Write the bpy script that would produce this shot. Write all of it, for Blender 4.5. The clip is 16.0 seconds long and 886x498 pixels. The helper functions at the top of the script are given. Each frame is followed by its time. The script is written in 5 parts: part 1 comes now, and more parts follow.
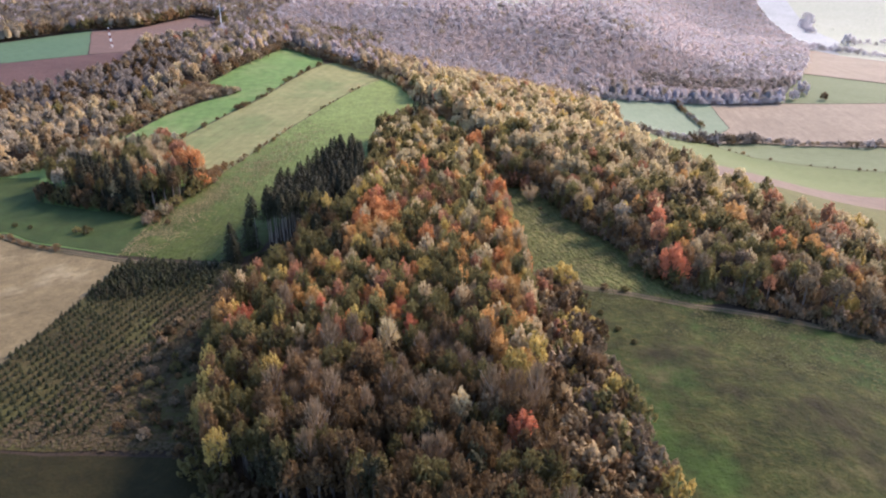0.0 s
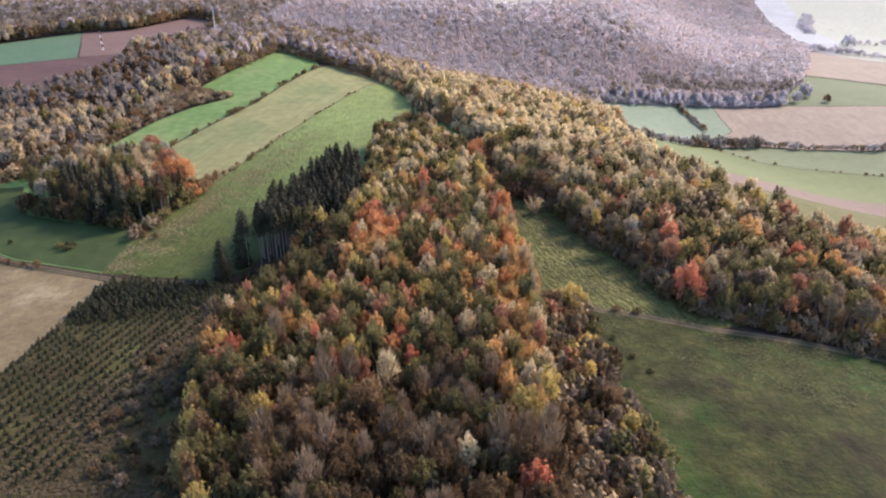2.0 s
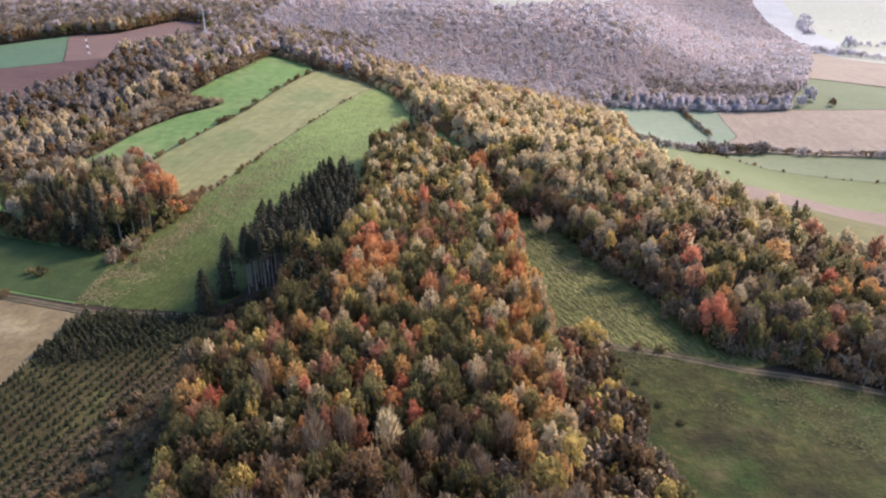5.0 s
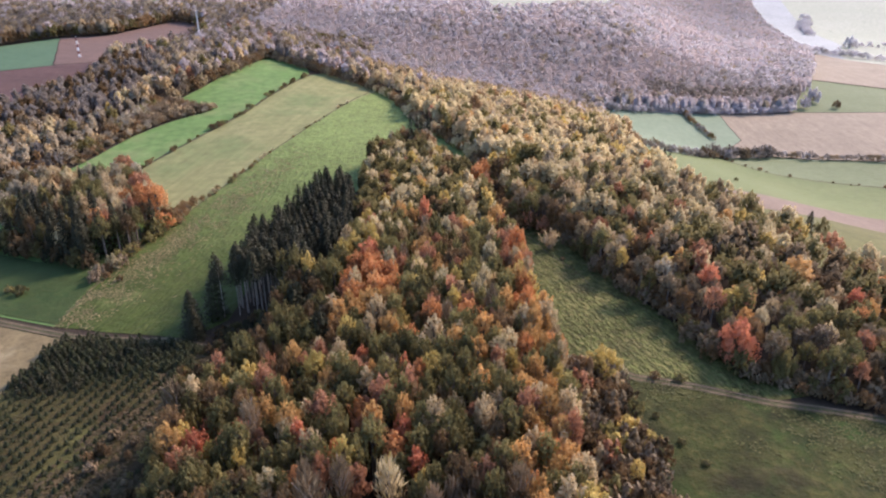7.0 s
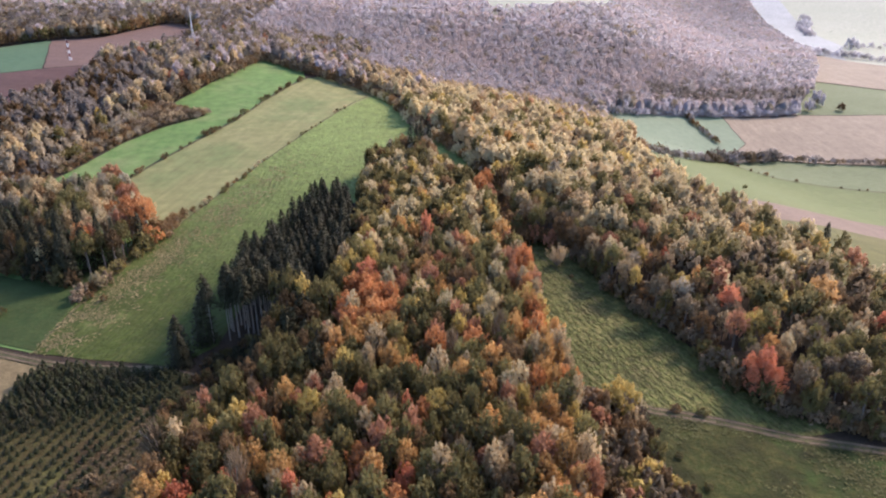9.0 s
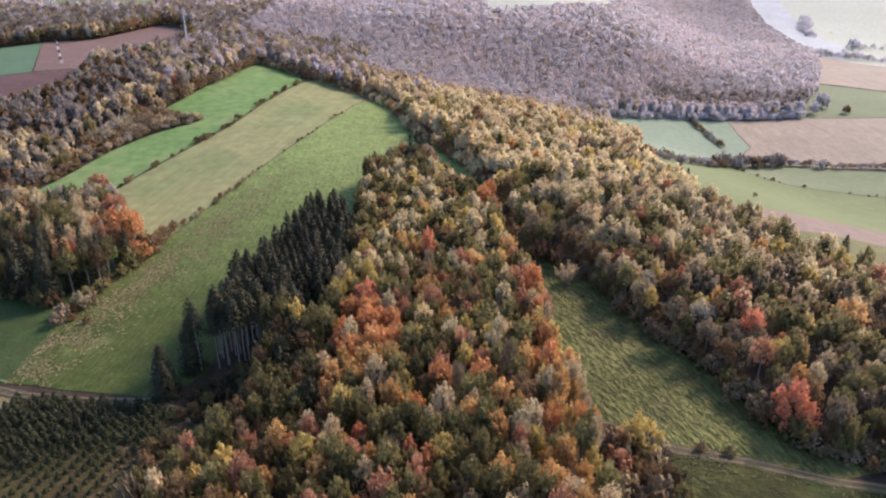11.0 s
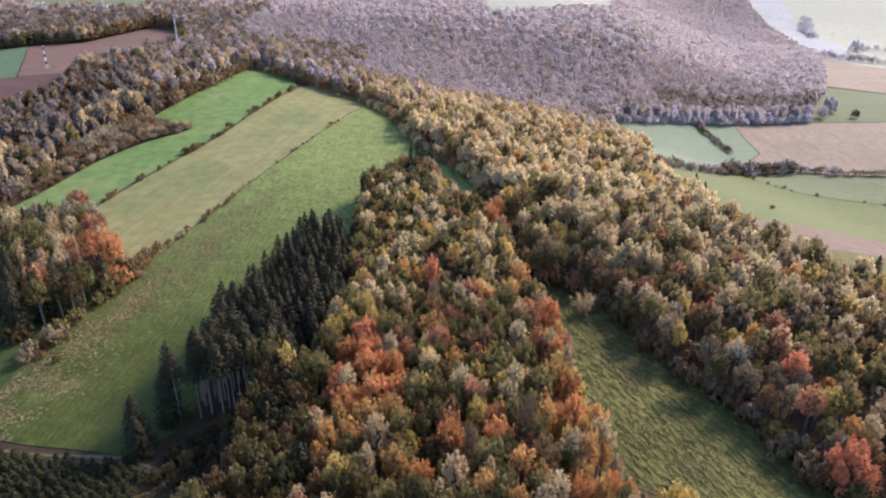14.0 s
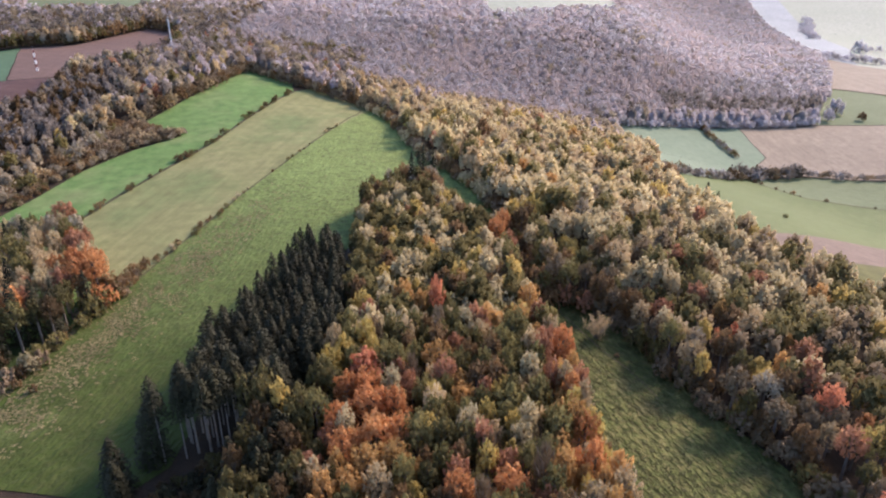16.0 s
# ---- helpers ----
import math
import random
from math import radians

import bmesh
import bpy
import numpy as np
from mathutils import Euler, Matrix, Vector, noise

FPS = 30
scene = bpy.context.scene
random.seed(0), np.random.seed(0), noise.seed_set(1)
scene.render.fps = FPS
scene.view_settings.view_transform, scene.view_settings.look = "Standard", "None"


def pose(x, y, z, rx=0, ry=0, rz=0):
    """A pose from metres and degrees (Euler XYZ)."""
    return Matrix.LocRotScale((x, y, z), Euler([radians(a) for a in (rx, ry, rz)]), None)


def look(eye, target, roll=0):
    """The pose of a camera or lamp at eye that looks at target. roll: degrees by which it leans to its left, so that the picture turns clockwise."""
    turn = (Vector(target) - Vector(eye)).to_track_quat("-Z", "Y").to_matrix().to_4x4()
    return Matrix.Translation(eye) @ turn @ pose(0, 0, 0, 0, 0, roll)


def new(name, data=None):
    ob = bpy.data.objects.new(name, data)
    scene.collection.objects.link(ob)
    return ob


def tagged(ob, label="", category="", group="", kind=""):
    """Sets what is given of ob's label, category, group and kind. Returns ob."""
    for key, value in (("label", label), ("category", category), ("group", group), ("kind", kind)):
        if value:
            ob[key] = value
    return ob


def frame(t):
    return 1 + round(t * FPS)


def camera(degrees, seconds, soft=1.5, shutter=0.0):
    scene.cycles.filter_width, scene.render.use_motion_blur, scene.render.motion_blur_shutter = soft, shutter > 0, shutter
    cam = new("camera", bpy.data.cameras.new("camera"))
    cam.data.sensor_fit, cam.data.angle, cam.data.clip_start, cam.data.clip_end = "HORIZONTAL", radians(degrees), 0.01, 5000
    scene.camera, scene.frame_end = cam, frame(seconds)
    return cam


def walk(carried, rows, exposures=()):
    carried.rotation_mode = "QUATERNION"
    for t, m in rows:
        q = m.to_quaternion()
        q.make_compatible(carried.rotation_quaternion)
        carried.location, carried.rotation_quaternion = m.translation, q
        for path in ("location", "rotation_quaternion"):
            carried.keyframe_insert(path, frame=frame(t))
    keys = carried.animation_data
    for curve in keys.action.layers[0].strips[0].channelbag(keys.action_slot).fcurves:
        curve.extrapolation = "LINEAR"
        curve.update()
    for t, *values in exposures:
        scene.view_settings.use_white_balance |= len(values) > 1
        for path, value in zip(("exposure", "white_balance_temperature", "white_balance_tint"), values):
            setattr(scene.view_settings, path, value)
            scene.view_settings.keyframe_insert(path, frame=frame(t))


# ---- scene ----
# a level flight forward over the wood, yawing slowly to the right
cam = camera(66.0, 16.0, soft=2.15)
ROWS = [  # seconds, place, turn
    (0, 0.00, 0.00, 105.00, 65.398, -0.000, 0.000),
    (1, -0.72, 6.85, 105.09, 65.398, -0.002, -0.140),
    (2, -1.44, 13.70, 105.17, 65.398, -0.004, -0.276),
    (3, -2.15, 20.54, 105.24, 65.398, -0.006, -0.406),
    (4, -2.85, 27.39, 105.30, 65.400, -0.007, -0.531),
    (5, -3.55, 34.23, 105.34, 65.401, -0.009, -0.651),
    (6, -4.24, 41.08, 105.37, 65.403, -0.010, -0.766),
    (7, -4.92, 47.92, 105.39, 65.406, -0.011, -0.876),
    (8, -5.60, 54.76, 105.39, 65.409, -0.011, -0.981),
    (9, -6.27, 61.60, 105.39, 65.412, -0.012, -1.081),
    (10, -6.94, 68.44, 105.37, 65.416, -0.012, -1.176),
    (11, -7.59, 75.28, 105.34, 65.420, -0.012, -1.265),
    (12, -8.25, 82.12, 105.30, 65.425, -0.011, -1.350),
    (13, -8.89, 88.96, 105.24, 65.430, -0.011, -1.429),
    (14, -9.53, 95.80, 105.17, 65.436, -0.010, -1.504),
    (15, -10.16, 102.63, 105.09, 65.442, -0.009, -1.573),
    (16, -10.79, 109.47, 105.00, 65.449, -0.007, -1.638),
]
walk(cam, [(t, pose(x, y, z, rx, ry, rz)) for t, x, y, z, rx, ry, rz in ROWS], exposures=[(0.0, 1.54, 5710, 18), (8.0, 1.48, 5710, 18), (16.0, 1.38, 5710, 18)])

# ---- world, sun ----
SUN_AZIMUTH, SUN_HEIGHT = 50.0, 34.0   # degrees to the right of the flight, above the horizon
world = bpy.data.worlds.new("sky")
scene.world = world
world.use_nodes = True
nt = world.node_tree
sky = nt.nodes.new("ShaderNodeTexSky")
sky.sky_type = "NISHITA"
sky.sun_disc = False
sky.sun_elevation = radians(SUN_HEIGHT)
sky.sun_rotation = radians(SUN_AZIMUTH)
sky.dust_density = 1.2
nt.nodes["Background"].inputs[1].default_value = 0.15
nt.links.new(sky.outputs[0], nt.nodes["Background"].inputs[0])
sun = bpy.data.lights.new("sun", "SUN")
sun.energy, sun.angle, sun.color = 3.5, radians(14), (1.0, 0.78, 0.57)
az, el = radians(SUN_AZIMUTH), radians(SUN_HEIGHT)
sun_ob = new("sun", sun)
sun_ob.matrix_world = look((0, 0, 0), (-math.sin(az) * math.cos(el), -math.cos(az) * math.cos(el), -math.sin(el)))


# ---- materials ----
def nodes_of(name):
    m = bpy.data.materials.new(name)
    m.use_nodes = True
    t = m.node_tree
    return m, t, t.nodes["Principled BSDF"], t.nodes["Material Output"]


def node(t, kind, **kw):
    n = t.nodes.new("ShaderNode" + kind)
    for k, v in kw.items():
        n.inputs[k].default_value = v
    return n


def math_node(t, op, a, b):
    n = t.nodes.new("ShaderNodeMath")
    n.operation = op
    for i, v in enumerate((a, b)):
        if isinstance(v, (int, float)):
            n.inputs[i].default_value = v
        else:
            t.links.new(v, n.inputs[i])
    return n.outputs[0]


def noise_out(t, scale, detail=3.0, rough=0.6):
    g = t.nodes.new("ShaderNodeNewGeometry")
    n = node(t, "TexNoise", Scale=scale, Detail=detail, Roughness=rough)
    t.links.new(g.outputs["Position"], n.inputs["Vector"])
    return n.outputs["Fac"]


def mix_rgb(t, fac, a, b):
    n = t.nodes.new("ShaderNodeMix")
    n.data_type = "RGBA"
    for sock, v in ((n.inputs[0], fac), (n.inputs[6], a), (n.inputs[7], b)):
        if isinstance(v, (int, float)):
            sock.default_value = v
        elif isinstance(v, tuple):
            sock.default_value = (*v, 1)
        else:
            t.links.new(v, sock)
    return n.outputs[2]


def ramp(t, fac, lo, hi):
    n = t.nodes.new("ShaderNodeMapRange")
    n.inputs[1].default_value, n.inputs[2].default_value = lo, hi
    t.links.new(fac, n.inputs[0])
    return n.outputs[0]


def leaf_material(name, rgb, other, glow=0.52, spread=0.14):
    """Foliage: each spray, each tree and each patch of the wood has its own shade between two leaf colours."""
    m, t, p, out = nodes_of(name)
    g = t.nodes.new("ShaderNodeNewGeometry")
    o = t.nodes.new("ShaderNodeObjectInfo")
    isl = g.outputs["Random Per Island"]
    f = math_node(t, "ADD", math_node(t, "MULTIPLY", isl, 0.3), math_node(t, "MULTIPLY", math_node(t, "ADD", o.outputs["Random"], ramp(t, noise_out(t, 0.09, 1), 0.3, 0.7)), 0.35))
    col = mix_rgb(t, f, rgb, other)
    patch = ramp(t, noise_out(t, 0.13, 2), 0.3, 0.7)
    v = math_node(t, "ADD", math_node(t, "MULTIPLY", isl, spread), math_node(t, "MULTIPLY", patch, 0.35))
    v = math_node(t, "ADD", v, math_node(t, "MULTIPLY", o.outputs["Random"], 0.4))
    v = math_node(t, "ADD", v, 0.62 - spread * 0.5)
    hsv = node(t, "HueSaturation", Saturation=1.0)
    t.links.new(col, hsv.inputs["Color"])
    t.links.new(v, hsv.inputs["Value"])
    t.links.new(hsv.outputs[0], p.inputs["Base Color"])
    p.inputs["Roughness"].default_value = 0.75
    p.inputs["Specular IOR Level"].default_value = 0.15
    tr = t.nodes.new("ShaderNodeBsdfTranslucent")
    t.links.new(hsv.outputs[0], tr.inputs["Color"])
    mx = t.nodes.new("ShaderNodeMixShader")
    mx.inputs[0].default_value = glow
    t.links.new(p.outputs[0], mx.inputs[1])
    t.links.new(tr.outputs[0], mx.inputs[2])
    t.links.new(mx.outputs[0], out.inputs["Surface"])
    return m


def ground_material(name, a, b, c, big=0.03, small=0.9, bump=0.5, streak=None, haze_fade=None, mottle=0.35, spots=(), ripple=None):
    """Soil or grass: two colours in broad patches, a third in small tufts, with fine relief. spots: colour, scale, from
    and to of blotches. ripple: turn in degrees and depth of short ridges trodden into a slope. streak: turn in degrees
    of mown or drilled lines. haze_fade: from and to where uphill the grass pales raggedly to a third colour, painting
    haze in.
    """
    m, t, p, out = nodes_of(name)
    broad = ramp(t, noise_out(t, big, 5, 0.65), 0.35, 0.65)
    tuft = noise_out(t, small, 4, 0.7)
    col = mix_rgb(t, broad, a, b)
    # paling with distance up the meadow: haze put into the grass colour
    if haze_fade:
        g = t.nodes.new("ShaderNodeNewGeometry")
        sep = t.nodes.new("ShaderNodeSeparateXYZ")
        t.links.new(g.outputs["Position"], sep.inputs[0])
        up = math_node(t, "ADD", sep.outputs["Y"], math_node(t, "MULTIPLY", noise_out(t, 0.045, 4, 0.7), 60.0))
        col = mix_rgb(t, ramp(t, math_node(t, "MULTIPLY", math_node(t, "SUBTRACT", up, haze_fade[0] + 30.0), 1.0 / (haze_fade[1] - haze_fade[0])), 0.0, 1.0), col, haze_fade[2])
    col = mix_rgb(t, ramp(t, tuft, 0.45, 0.72), col, c)
    for rgb, scale, lo, hi in spots:
        col = mix_rgb(t, ramp(t, noise_out(t, scale, 5, 0.65), lo, hi), col, rgb)
    mid = ramp(t, noise_out(t, 0.16, 4, 0.6), 0.35, 0.7)
    hsv = node(t, "HueSaturation")
    t.links.new(col, hsv.inputs["Color"])
    val = math_node(t, "ADD", math_node(t, "MULTIPLY", mid, mottle), 1.0 - mottle * 0.5)
    if streak is not None:
        g = t.nodes.new("ShaderNodeNewGeometry")
        mp = t.nodes.new("ShaderNodeMapping")
        mp.vector_type = "TEXTURE"
        mp.inputs["Rotation"].default_value[2] = radians(streak)
        mp.inputs["Scale"].default_value = (1.0, 30.0, 1.0)
        t.links.new(g.outputs["Position"], mp.inputs["Vector"])
        ns = node(t, "TexNoise", Scale=0.35, Detail=3.0, Roughness=0.7)
        t.links.new(mp.outputs[0], ns.inputs["Vector"])
        val = math_node(t, "ADD", val, math_node(t, "MULTIPLY", math_node(t, "SUBTRACT", ramp(t, ns.outputs["Fac"], 0.3, 0.7), 0.5), 0.22))
    height = tuft
    if ripple:
        g = t.nodes.new("ShaderNodeNewGeometry")
        mp = t.nodes.new("ShaderNodeMapping")
        mp.vector_type = "TEXTURE"
        mp.inputs["Rotation"].default_value[2] = radians(ripple[0])
        mp.inputs["Scale"].default_value = (2.4, 1.0, 1.0)
        t.links.new(g.outputs["Position"], mp.inputs["Vector"])
        ns = node(t, "TexNoise", Scale=0.8, Detail=2.0, Roughness=0.55)
        t.links.new(mp.outputs[0], ns.inputs["Vector"])
        ridge = ramp(t, ns.outputs["Fac"], 0.35, 0.65)
        val = math_node(t, "ADD", val, math_node(t, "MULTIPLY", math_node(t, "SUBTRACT", ridge, 0.5), ripple[1]))
        height = math_node(t, "ADD", tuft, ridge)
    t.links.new(val, hsv.inputs["Value"])
    t.links.new(hsv.outputs[0], p.inputs["Base Color"])
    p.inputs["Roughness"].default_value = 0.9
    p.inputs["Specular IOR Level"].default_value = 0.1
    bn = node(t, "Bump", Strength=bump, Distance=0.6)
    t.links.new(height, bn.inputs["Height"])
    t.links.new(bn.outputs[0], p.inputs["Normal"])
    return m


def plain_material(name, rgb, rough=0.8, metal=0.0):
    m, t, p, out = nodes_of(name)
    n = ramp(t, noise_out(t, 1.4, 4), 0.25, 0.75)
    t.links.new(mix_rgb(t, n, tuple(v * 0.75 for v in rgb), tuple(min(1, v * 1.2) for v in rgb)), p.inputs["Base Color"])
    p.inputs["Roughness"].default_value, p.inputs["Metallic"].default_value = rough, metal
    return m


LEAF = {
    "olive": leaf_material("leaf_olive", (0.137, 0.119, 0.0438), (0.197, 0.162, 0.0609)),
    "green": leaf_material("leaf_green", (0.0858, 0.0755, 0.0289), (0.137, 0.111, 0.0416)),
    "lime": leaf_material("leaf_lime", (0.369, 0.288, 0.0833), (0.444, 0.317, 0.0993)),
    "straw": leaf_material("leaf_straw", (0.46, 0.385, 0.206), (0.508, 0.41, 0.227), 0.5),
    "gold": leaf_material("leaf_gold", (0.416, 0.257, 0.0893), (0.451, 0.249, 0.0893)),
    "tan": leaf_material("leaf_tan", (0.407, 0.336, 0.184), (0.479, 0.377, 0.212), 0.5),
    "orange": leaf_material("leaf_orange", (0.453, 0.169, 0.0654), (0.422, 0.231, 0.0871)),
    "red": leaf_material("leaf_red", (0.448, 0.139, 0.0739), (0.426, 0.188, 0.0957)),
    "rust": leaf_material("leaf_rust", (0.302, 0.139, 0.0756), (0.353, 0.181, 0.101)),
    "brown": leaf_material("leaf_brown", (0.165, 0.104, 0.0474), (0.216, 0.132, 0.0624)),
    "dusk": leaf_material("leaf_dusk", (0.0902, 0.0592, 0.0278), (0.118, 0.0755, 0.0362)),
    "grey": leaf_material("twig_grey", (0.163, 0.115, 0.0663), (0.227, 0.158, 0.094), 0.2),
    "plum": leaf_material("twig_plum", (0.149, 0.107, 0.0606), (0.21, 0.153, 0.0851), 0.35),
    "fawn": leaf_material("twig_fawn", (0.363, 0.273, 0.151), (0.432, 0.325, 0.177), 0.5),
    # pine, and drab below: greyed for distant trees, haze painted into the colour
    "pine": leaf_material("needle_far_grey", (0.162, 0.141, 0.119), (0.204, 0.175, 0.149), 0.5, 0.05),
    # mauve to slate: twigs paled beyond their own tone, haze painted into the colour
    "mauve": leaf_material("twig_hazed_mauve", (0.375, 0.344, 0.355), (0.407, 0.375, 0.386), 0.5, 0.05),
    "ash": leaf_material("twig_hazed_ash", (0.41, 0.387, 0.393), (0.444, 0.419, 0.425), 0.5, 0.05),
    "copper": leaf_material("twig_hazed_copper", (0.415, 0.355, 0.34), (0.449, 0.383, 0.368), 0.5, 0.05),
    "slate": leaf_material("twig_hazed_slate", (0.271, 0.25, 0.239), (0.31, 0.288, 0.275), 0.5, 0.05),
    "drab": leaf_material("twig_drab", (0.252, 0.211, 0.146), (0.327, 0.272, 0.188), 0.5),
    "spruce": leaf_material("needle_spruce", (0.0192, 0.0183, 0.00853), (0.0325, 0.0299, 0.0135), 0.15),
    "young": leaf_material("needle_young", (0.0193, 0.0226, 0.00811), (0.0318, 0.0346, 0.0121), 0.2),
}
BARK = plain_material("bark_grey_brown", (0.12, 0.095, 0.075))
BARK_PALE = plain_material("bark_pale", (0.22, 0.18, 0.145))
MAT_FLOOR = ground_material("soil_leaf_litter", (0.0248, 0.018, 0.0128), (0.036, 0.0248, 0.0158), (0.045, 0.0315, 0.0203), 0.05, 1.2)
# upper end of the meadow pales to paint in haze and glare
MAT_ROUGH = ground_material("grass_rough", (0.0321, 0.0474, 0.00807), (0.0448, 0.0567, 0.0124), (0.0512, 0.0547, 0.0162), 0.03, 0.55, 0.45, None, (255, 430, (0.137, 0.174, 0.0504)), spots=(((0.123, 0.143, 0.046), 0.03, 0.58, 0.85),), ripple=(72, 0.1))
MAT_BRIGHT = ground_material("grass_bright", (0.0751, 0.135, 0.0351), (0.0966, 0.149, 0.0439), (0.112, 0.152, 0.0527), 0.02, 0.8, 0.4, spots=(((0.138, 0.161, 0.0639), 0.018, 0.5, 0.68),))
MAT_PALE = ground_material("grass_dry_pale", (0.139, 0.139, 0.0561), (0.175, 0.163, 0.0717), (0.143, 0.143, 0.0561), 0.02, 0.7, 0.4, -10, mottle=0.25, spots=(((0.108, 0.13, 0.0482), 0.016, 0.48, 0.66),))
MAT_MEADOW = ground_material("grass_meadow", (0.0159, 0.0205, 0.00384), (0.0282, 0.0311, 0.00692), (0.0436, 0.0397, 0.0104), 0.03, 0.6, 1.0, mottle=0.85, spots=(((0.0195, 0.0166, 0.00639), 0.035, 0.52, 0.66), ((0.022, 0.0391, 0.00639), 0.028, 0.53, 0.63), ((0.0487, 0.0416, 0.0158), 0.05, 0.56, 0.72)))
MAT_COOMB = ground_material("grass_coomb", (0.06, 0.0692, 0.0173), (0.0841, 0.0856, 0.0261), (0.106, 0.0898, 0.0347), 0.05, 0.6, 0.9, mottle=0.45, spots=(((0.12, 0.0967, 0.0433), 0.06, 0.58, 0.8),), ripple=(-73, 0.55))
MAT_DARK = ground_material("grass_dark", (0.013, 0.0123, 0.00378), (0.0176, 0.0154, 0.00473), (0.0235, 0.0182, 0.0063), 0.04, 0.8, 0.6)
MAT_LOW = ground_material("grass_deep_green", (0.0232, 0.0408, 0.0111), (0.0324, 0.0471, 0.0132), (0.0415, 0.0491, 0.0152), 0.03, 0.7, 0.5)
MAT_VERGE = ground_material("grass_verge", (0.0469, 0.0488, 0.0206), (0.0656, 0.0581, 0.0281), (0.0844, 0.0703, 0.0375), 0.1, 0.9, 0.7)
MAT_STUBBLE = ground_material("stubble_tan", (0.117, 0.0892, 0.045), (0.148, 0.113, 0.057), (0.0897, 0.0696, 0.0345), 0.03, 0.7, 0.5, -60, spots=(((0.211, 0.171, 0.0994), 0.045, 0.54, 0.7),))
MAT_CLEARING = ground_material("soil_weedy", (0.0363, 0.0298, 0.0102), (0.0508, 0.0364, 0.0145), (0.0479, 0.0464, 0.0133), 0.04, 0.6, 0.9, mottle=0.5, spots=(((0.0638, 0.0593, 0.0182), 0.05, 0.5, 0.64), ((0.029, 0.0181, 0.00901), 0.04, 0.54, 0.66)))
MAT_RED_SOIL = ground_material("soil_ploughed", (0.0765, 0.0442, 0.0365), (0.0952, 0.0536, 0.045), (0.0646, 0.0382, 0.0314), 0.02, 0.5, 0.5, 70, mottle=0.14)
MAT_ROSE_SOIL = ground_material("soil_rose", (0.112, 0.0717, 0.0563), (0.131, 0.0832, 0.064), (0.096, 0.0627, 0.0486), 0.02, 0.5, 0.4, 60, mottle=0.14)
MAT_BROWN_SOIL = ground_material("soil_brown_strip", (0.117, 0.0831, 0.0627), (0.139, 0.0986, 0.0767), (0.104, 0.0767, 0.0563), 0.02, 0.5, 0.4, -70, mottle=0.14)
MAT_PINK_SOIL = ground_material("soil_harrowed", (0.177, 0.14, 0.0999), (0.221, 0.176, 0.127), (0.156, 0.124, 0.0863), 0.02, 0.4, 0.4, 0, mottle=0.14)
MAT_PASTURE = ground_material("grass_pasture", (0.0835, 0.103, 0.0355), (0.0949, 0.111, 0.0412), (0.101, 0.108, 0.0461), 0.02, 0.5, 0.4, mottle=0.14)
MAT_PASTURE_PALE = ground_material("grass_pasture_pale", (0.102, 0.119, 0.0583), (0.119, 0.133, 0.0685), (0.096, 0.11, 0.0513), 0.03, 0.5, 0.5, mottle=0.14)
# far grass paled, with the valley's haze painted into its colour
MAT_PLAIN = ground_material("grass_hazed", (0.237, 0.246, 0.183), (0.273, 0.275, 0.216), (0.215, 0.226, 0.158), 0.004, 0.2, 0.2)
MAT_BLUE = ground_material("crop_blue_green", (0.123, 0.156, 0.1), (0.141, 0.169, 0.112), (0.136, 0.164, 0.102), 0.02, 0.5, 0.3, mottle=0.14)
MAT_GREEN_CROP = ground_material("crop_green", (0.0564, 0.0976, 0.052), (0.0687, 0.11, 0.0592), (0.0723, 0.105, 0.0542), 0.02, 0.5, 0.3, mottle=0.14)
MAT_YELLOW = ground_material("grass_yellow_green", (0.075, 0.0719, 0.0207), (0.0891, 0.0821, 0.0274), (0.0684, 0.0684, 0.0237), 0.03, 0.5, 0.4)
# field strip whitened to paint in haze and glare
MAT_HAZED_FIELD = ground_material("field_hazed", (0.232, 0.238, 0.23), (0.279, 0.284, 0.273), (0.213, 0.218, 0.206), 0.01, 0.2, 0.2)
# litter paled so the far wood's gaps lighten as in haze
MAT_LITTER = ground_material("litter_hazed", (0.294, 0.234, 0.213), (0.361, 0.29, 0.262), (0.24, 0.195, 0.182), 0.02, 0.3, 0.3, mottle=0.2)
MAT_TRACK = ground_material("track_earth", (0.0995, 0.0716, 0.0464), (0.139, 0.103, 0.0664), (0.073, 0.0564, 0.0331), 0.2, 1.5, 0.5)

# ---- the lie of the land ----
HILLS = [(-350, 250, 220, -10.9), (-350, 650, 220, -3.7), (-120, 150, 150, 2.8), (-120, 400, 150, -11.2), (-110, 620, 150, 17.8), (40, 240, 150, 5.5),
         (50, 450, 150, 12.0), (160, 330, 150, -21.5), (60, 700, 150, -45.7), (220, 560, 150, -13.2), (280, 300, 150, 26.1), (330, 720, 220, -12.5),
         (100, 980, 380, -4.0), (330, 980, 380, 7.0), (-250, 1000, 380, 13.9), (520, 500, 380, 20.9), (520, 900, 380, 7.5), (700, 1300, 380, -9.0),
         (1000, 1800, 380, -39.9), (0, 1500, 380, 0.3), (1000, 700, 380, -21.3), (450, 1500, 380, -1.0)]  # middle x, y, breadth, rise


def land(x, y):
    """Height of the ground: a plateau that drops to a valley on the right, with hills and hollows."""
    x, y = np.asarray(x, float), np.asarray(y, float)
    edge = 205 + 0.28 * np.maximum(0, y - 650)
    z = -84 / (1 + np.exp(-(x - edge) / 55)) + 12 * np.clip((y - 500) / 500, 0, 2)
    for cx, cy, s, h in HILLS:
        z = z + h * np.exp(-((x - cx) ** 2 + (y - cy) ** 2) / (2 * s * s))
    return z


